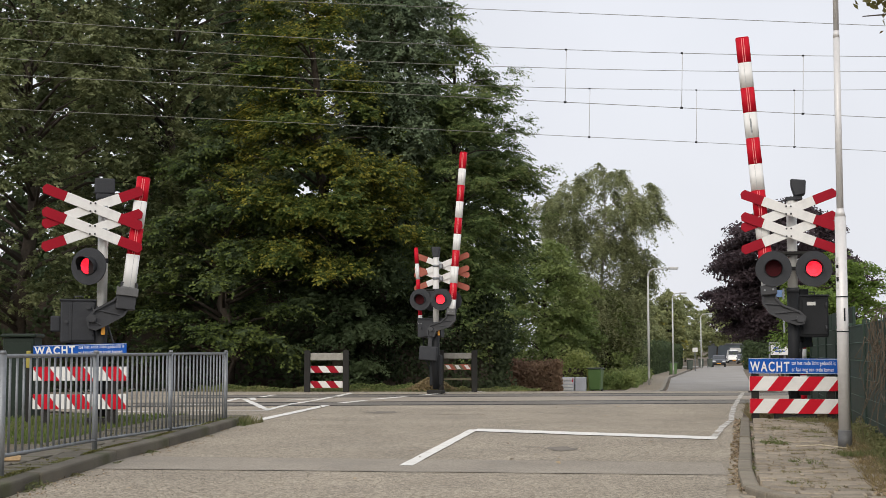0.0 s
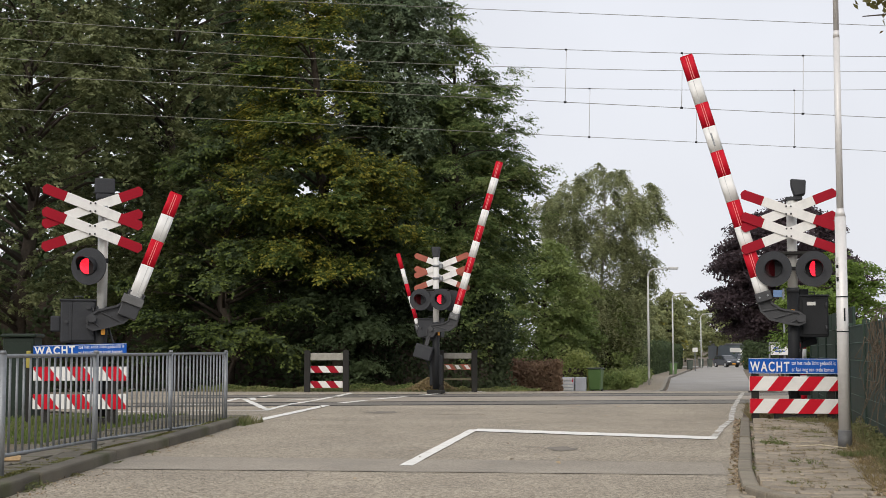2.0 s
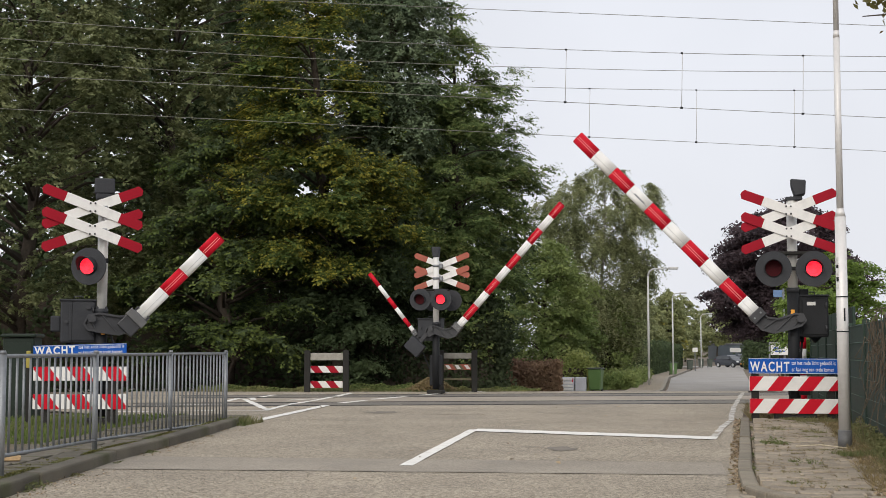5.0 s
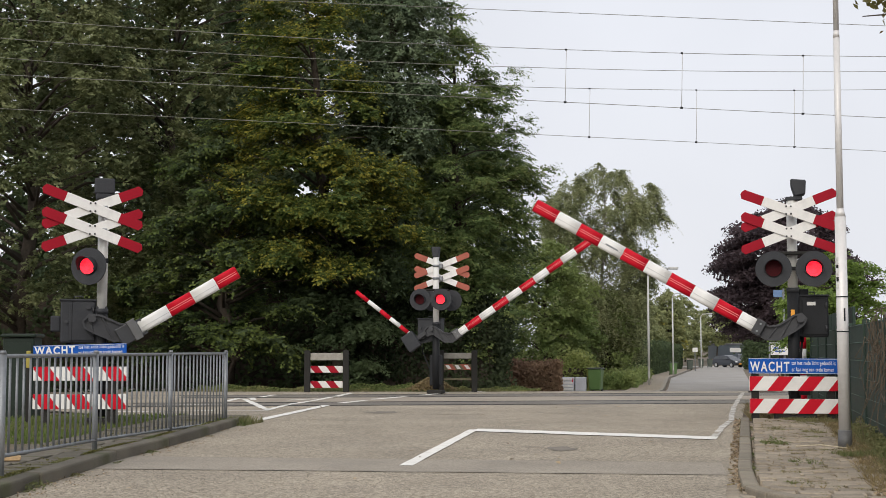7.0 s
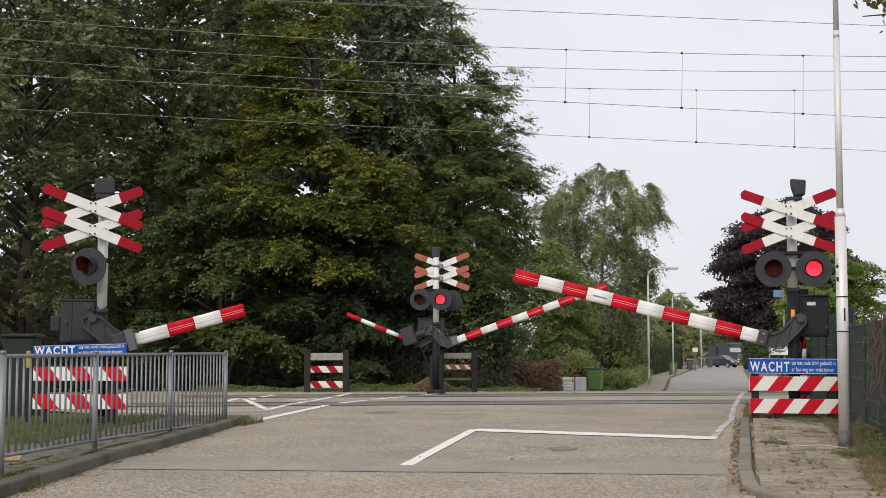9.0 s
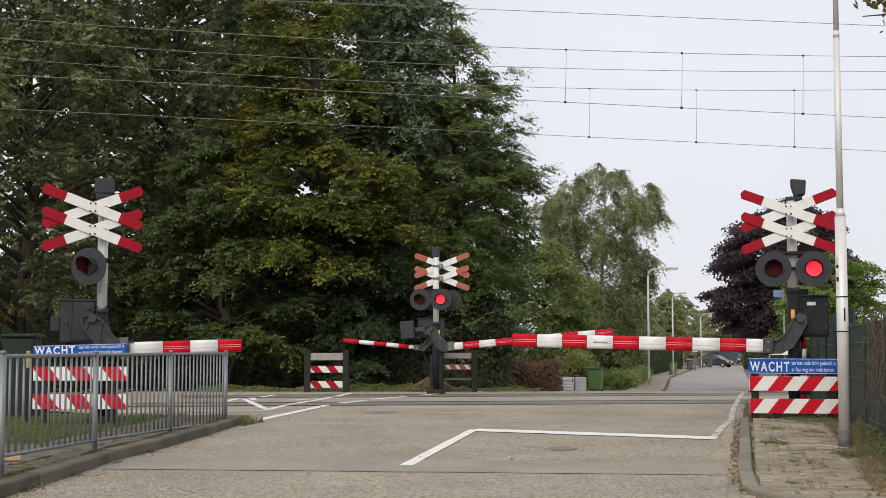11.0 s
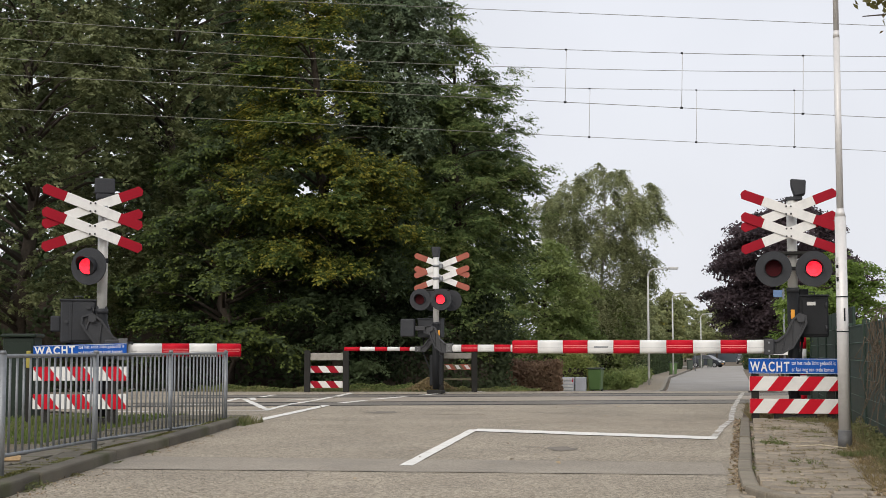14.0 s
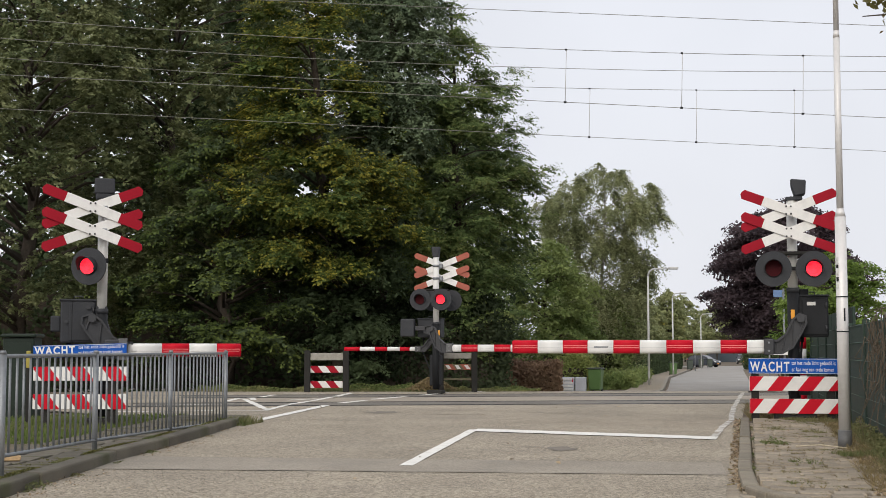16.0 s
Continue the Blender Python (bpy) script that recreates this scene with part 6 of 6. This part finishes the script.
def vehicle(at, label, paint, profile, glasses, length, width, wheel_r, axles, category, name):
    """A car built from a side profile, with windows, wheels, lights and bumpers; it points along +x."""
    u = thing(name, at, label, category)
    bm = bmesh.new()
    hw = width / 2
    rows = []
    for k, s in ((-1, -hw), (0, hw)):
        rows.append([bm.verts.new((x, s * (1.0 if z < 0.9 else 1.0 - 0.16 * (z - 0.9) / 0.55), z)) for x, z in profile])
    bm.faces.new(rows[0])
    bm.faces.new(rows[1][::-1])
    n = len(profile)
    for i in range(n):
        bm.faces.new((rows[0][i], rows[1][i], rows[1][(i + 1) % n], rows[0][(i + 1) % n]))
    bmesh.ops.recalc_face_normals(bm, faces=bm.faces[:])
    bmesh.ops.bevel(bm, geom=bm.edges[:], offset=0.05, segments=2, affect="EDGES")
    body = part("body", bm, paint, u, "painted car body")
    for poly in glasses["side"]:
        for s in (-1, 1):
            y = s * hw
            gb = bmesh.new()
            vs = [gb.verts.new((x, s * (hw * (1.0 - 0.16 * max(0, z - 0.9) / 0.55) + 0.008), z)) for x, z in poly]
            gb.faces.new(vs if s < 0 else vs[::-1])
            part("window", gb, GLASS, body)
    for (x0, z0), (x1, z1) in glasses["ends"]:
        gb = bmesh.new()
        nx, nz = (z1 - z0), -(x1 - x0)
        l = math.hypot(nx, nz)
        sg = 1 if (nx * ((x0 + x1) / 2)) > 0 else -1
        ox, oz = sg * nx / l * 0.012, sg * nz / l * 0.012
        w0, w1 = hw * 0.88, hw * 0.76
        gb.faces.new([gb.verts.new(p) for p in ((x0 + ox, -w0, z0 + oz), (x0 + ox, w0, z0 + oz), (x1 + ox, w1, z1 + oz), (x1 + ox, -w1, z1 + oz))])
        part("windscreen", gb, GLASS, body)
    wheels = []
    for ax in axles:
        for s in (-1, 1):
            w = part("wheel", tube((0, -0.1, 0), (0, 0.1, 0), wheel_r, seg=24), TYRE, u, "black tyre", at=pose(ax, s * (hw - 0.08), wheel_r))
            rb = tube((0, s * 0.1, 0), (0, s * 0.112, 0), wheel_r * 0.62, seg=18)
            for k in range(5):
                box((0, s * 0.114, 0), (wheel_r * 0.18, 0.01, wheel_r * 1.15), 0.0, (0, k * 36, 0), rb)
            part("rim", rb, RIM, w)
            wheels.append(w)
    for s in (-1, 1):
        part("headlight", box((length / 2 - 0.1, s * hw * 0.72, 0.68), (0.16, 0.36, 0.16), 0.04), HEADLIGHT, u)
        part("tail_light", box((-length / 2 + 0.07, s * hw * 0.82, 0.85), (0.1, 0.2, 0.24), 0.03), RED, u)
        part("mirror", box((length * 0.16, s * (hw + 0.08), 0.98), (0.12, 0.18, 0.12), 0.03), paint, u)
    part("bumper", box((length / 2 - 0.04, 0, 0.42), (0.14, width * 0.92, 0.2), 0.05), BLACK, u)
    part("bumper", box((-length / 2 + 0.04, 0, 0.45), (0.14, width * 0.92, 0.2), 0.05), paint, u)
    part("plate", box((length / 2 + 0.035, 0, 0.42), (0.01, 0.5, 0.11), 0.003), AMBER, u)
    return u, wheels


HATCH = [(-1.80, 0.32), (-1.83, 0.75), (-1.75, 0.98), (-1.55, 1.30), (-1.05, 1.41), (0.0, 1.43), (0.38, 1.36), (1.02, 0.96), (1.62, 0.80), (1.80, 0.62), (1.83, 0.34), (0.9, 0.24), (-0.9, 0.24)]
HATCH_GLASS = {"side": [[(-1.5, 0.99), (-0.5, 0.98), (-0.5, 1.32), (-1.3, 1.28)], [(-0.42, 0.98), (0.85, 0.96), (0.36, 1.29), (-0.02, 1.35), (-0.42, 1.33)]], "ends": [((0.99, 0.98), (0.42, 1.34)), ((-1.73, 1.02), (-1.57, 1.27))]}
VAN = [(-2.4, 0.35), (-2.42, 1.9), (-2.2, 2.1), (0.9, 2.1), (1.35, 1.95), (1.75, 1.25), (2.3, 1.05), (2.42, 0.6), (2.4, 0.35), (1.0, 0.3), (-1.0, 0.3)]
VAN_GLASS = {"side": [[(0.5, 1.25), (1.55, 1.25), (1.25, 1.8), (0.5, 1.85)]], "ends": [((1.72, 1.3), (1.38, 1.9))]}


# ---- build ----
build_ground()
build_markings()
build_wear()
build_tracks()
build_wires()
build_right_unit()
build_left_unit()
build_far_unit()
wait_fence(pose(4.60, 17.75, 0, 0, 0, -12), -0.60, 0.53, (0.62, 0.823), (0.40, 0.587), (0.107, 0.297), (-0.52, 0.44), 0.4, "blue waiting sign above red and white striped boards")
wait_fence(pose(-4.3, 16.9, 0, 0, 0, 0), -0.79, 0.37, (0.845, 1.0), (0.55, 0.725), (0.20, 0.385), (-0.64, 0.18), -1.6, "blue waiting sign over striped boards behind the railing")
plank_fence(pose(-2.6, 30.3, 0), -0.42, 0.44, [(0.705, 0.867), (0.43, 0.58), (0.093, 0.243)], "dark posts with grey and striped boards beyond the tracks")
plank_fence(pose(0.3, 30.3, 0, 0, 0, 0), -0.35, 0.40, [(0.742, 0.867), (0.492, 0.617), (0.268, 0.305)], "mossy plank fence behind the far barrier", True)
build_left_fence()
build_near_pole()
build_green_fence()
build_kerbs()
build_trees()
build_ground_plants()
build_street_things()
CAR, CAR_WHEELS = vehicle(pose(35.4, 175, -1.1), "dark slate hatchback turning and reversing at the junction", CAR_GREY, HATCH, HATCH_GLASS, 3.66, 1.62, 0.30, (-1.2, 1.2), "car", "hatchback")
VAN_CAR, VAN_WHEELS = vehicle(pose(47.0, 218, -1.1), "white delivery van on the far street", CAR_WHITE, VAN, VAN_GLASS, 4.84, 1.9, 0.34, (-1.5, 1.55), "van", "delivery_van")
vehicle(pose(43.6, 198, -1.1, 0, 0, -100), "dark parked car at the far bend", CAR_GREY, HATCH, HATCH_GLASS, 3.66, 1.62, 0.30, (-1.2, 1.2), "car", "parked_car")


# ---- what moves ----
def motions():
    right = [(0, 83.6), (0.9, 83.5), (1.1, 82.6), (1.5, 78.8), (2, 72.0), (2.5, 67.6), (3, 62.9), (3.5, 58.4), (4.2, 51.9), (5.2, 43.3), (6.3, 34.9), (7, 29.5), (8, 22.0), (9, 14.7), (9.6, 10.2), (10.3, 5.6), (10.9, 1.9), (11.3, 0.3), (11.6, 0), (16, 0)]
    extra = {"right": [(0, 1.5), (4.2, 1.6), (6.3, 0.5), (7, 0.2), (9, 0), (16, 0)],
             "far": [(0, 2.0), (0.9, 1.8), (1.1, 0.6), (1.5, -0.6), (2.0, 1.4), (3.5, 3.6), (7, 4.9), (9, 4.7), (10.5, 4.3), (11.3, 3.2), (11.5, 2.6), (11.7, 0.1), (11.9, -0.6), (12.05, -0.9), (12.3, -0.2), (12.5, 0), (16, 0)],
             "small": [(0, 2.6), (1.5, 0.8), (3.5, 6.0), (7, 8.0), (9, 7.4), (10.5, 5.0), (11.3, 3.4), (11.5, 2.3), (11.7, 0.3), (11.9, 0), (16, 0)],
             "left": [(0, -0.2), (1.2, -2.0), (1.5, -3.5), (3.5, 1.0), (7, 1.2), (9, 1.0), (11.3, 0.4), (11.9, 0), (16, 0)]}
    times = [0, 0.9, 1.1, 1.5, 2, 2.5, 3, 3.5, 4.2, 5.2, 6.3, 7, 8, 9, 9.6, 10.3, 10.9, 11.3, 11.5, 11.7, 11.9, 12.05, 12.3, 12.5, 16]
    for arm, pivot, y, side, key in MOVING:
        rows = []
        for t in times:
            a = np.interp(t, *zip(*right)) + np.interp(t, *zip(*extra[key]))
            rows.append((t, pose(pivot[0], y, pivot[1], 0, -side * float(a), 0)))
        walk(arm, rows)
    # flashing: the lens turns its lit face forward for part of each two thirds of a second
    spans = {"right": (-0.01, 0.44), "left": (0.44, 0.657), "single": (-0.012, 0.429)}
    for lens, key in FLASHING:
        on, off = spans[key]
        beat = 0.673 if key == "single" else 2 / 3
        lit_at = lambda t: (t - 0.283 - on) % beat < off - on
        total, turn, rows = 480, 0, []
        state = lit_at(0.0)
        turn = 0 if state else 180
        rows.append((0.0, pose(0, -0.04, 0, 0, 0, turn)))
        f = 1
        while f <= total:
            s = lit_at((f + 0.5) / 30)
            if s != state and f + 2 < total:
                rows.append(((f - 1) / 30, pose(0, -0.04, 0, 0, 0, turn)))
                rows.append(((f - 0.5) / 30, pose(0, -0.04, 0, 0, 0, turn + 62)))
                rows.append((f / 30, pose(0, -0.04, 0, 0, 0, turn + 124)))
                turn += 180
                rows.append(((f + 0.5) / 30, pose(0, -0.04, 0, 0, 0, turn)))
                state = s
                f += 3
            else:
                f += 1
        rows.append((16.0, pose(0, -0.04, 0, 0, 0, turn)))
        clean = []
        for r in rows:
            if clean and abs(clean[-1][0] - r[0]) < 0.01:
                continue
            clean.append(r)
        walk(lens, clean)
    # the hatchback comes up the street, swings round and backs into the drive
    way = [(0, 33.65, 166, -101), (0.7, 33.6, 164.5, -96), (1.5, 33.55, 162.5, -84), (2.2, 33.65, 161, -70), (3, 33.75, 160.2, -58), (3.6, 33.8, 160, -57), (4.2, 33.8, 160, -57), (6.3, 33.7, 160, -56), (7, 33.55, 160, -54), (8, 33.2, 160, -49), (9, 32.85, 160, -44),
           (11.3, 32.1, 160.4, -38), (12, 31.85, 160.5, -37), (13, 31.6, 160.7, -36), (14, 31.35, 161, -36), (16, 30.95, 161.5, -37)]
    walk(CAR, [(t, pose(x, y, -1.1, 0, 0, a)) for t, x, y, a in way])
    roll, rows, last = 0.0, [(0.0, 0.0)], way[0]
    for w in way[1:]:
        d = math.hypot(w[1] - last[1], w[2] - last[2]) * (1 if w[0] <= 3.6 else -1)
        n = max(1, math.ceil(abs(d) / 0.30 / 1.3))
        for k in range(1, n + 1):
            rows.append((last[0] + (w[0] - last[0]) * k / n, roll + d / 0.30 * k / n))
        roll, last = roll + d / 0.30, w
    for wheel in CAR_WHEELS:
        m = wheel.matrix_basis.copy()
        walk(wheel, [(t, m @ pose(0, 0, 0, 0, math.degrees(a), 0)) for t, a in rows])
    walk(VAN_CAR, [(0, pose(45.6, 214, -1.1, 0, 0, -97)), (1.2, pose(45.9, 212, -1.1, 0, 0, -80)), (1.9, pose(47.8, 210, -1.1, 0, 0, -45)), (2.6, pose(52.0, 208, -1.1, 0, 0, -12)), (4.0, pose(60.0, 207, -1.1, 0, 0, -4)), (16, pose(60.5, 207, -1.1, 0, 0, -4))])


motions()
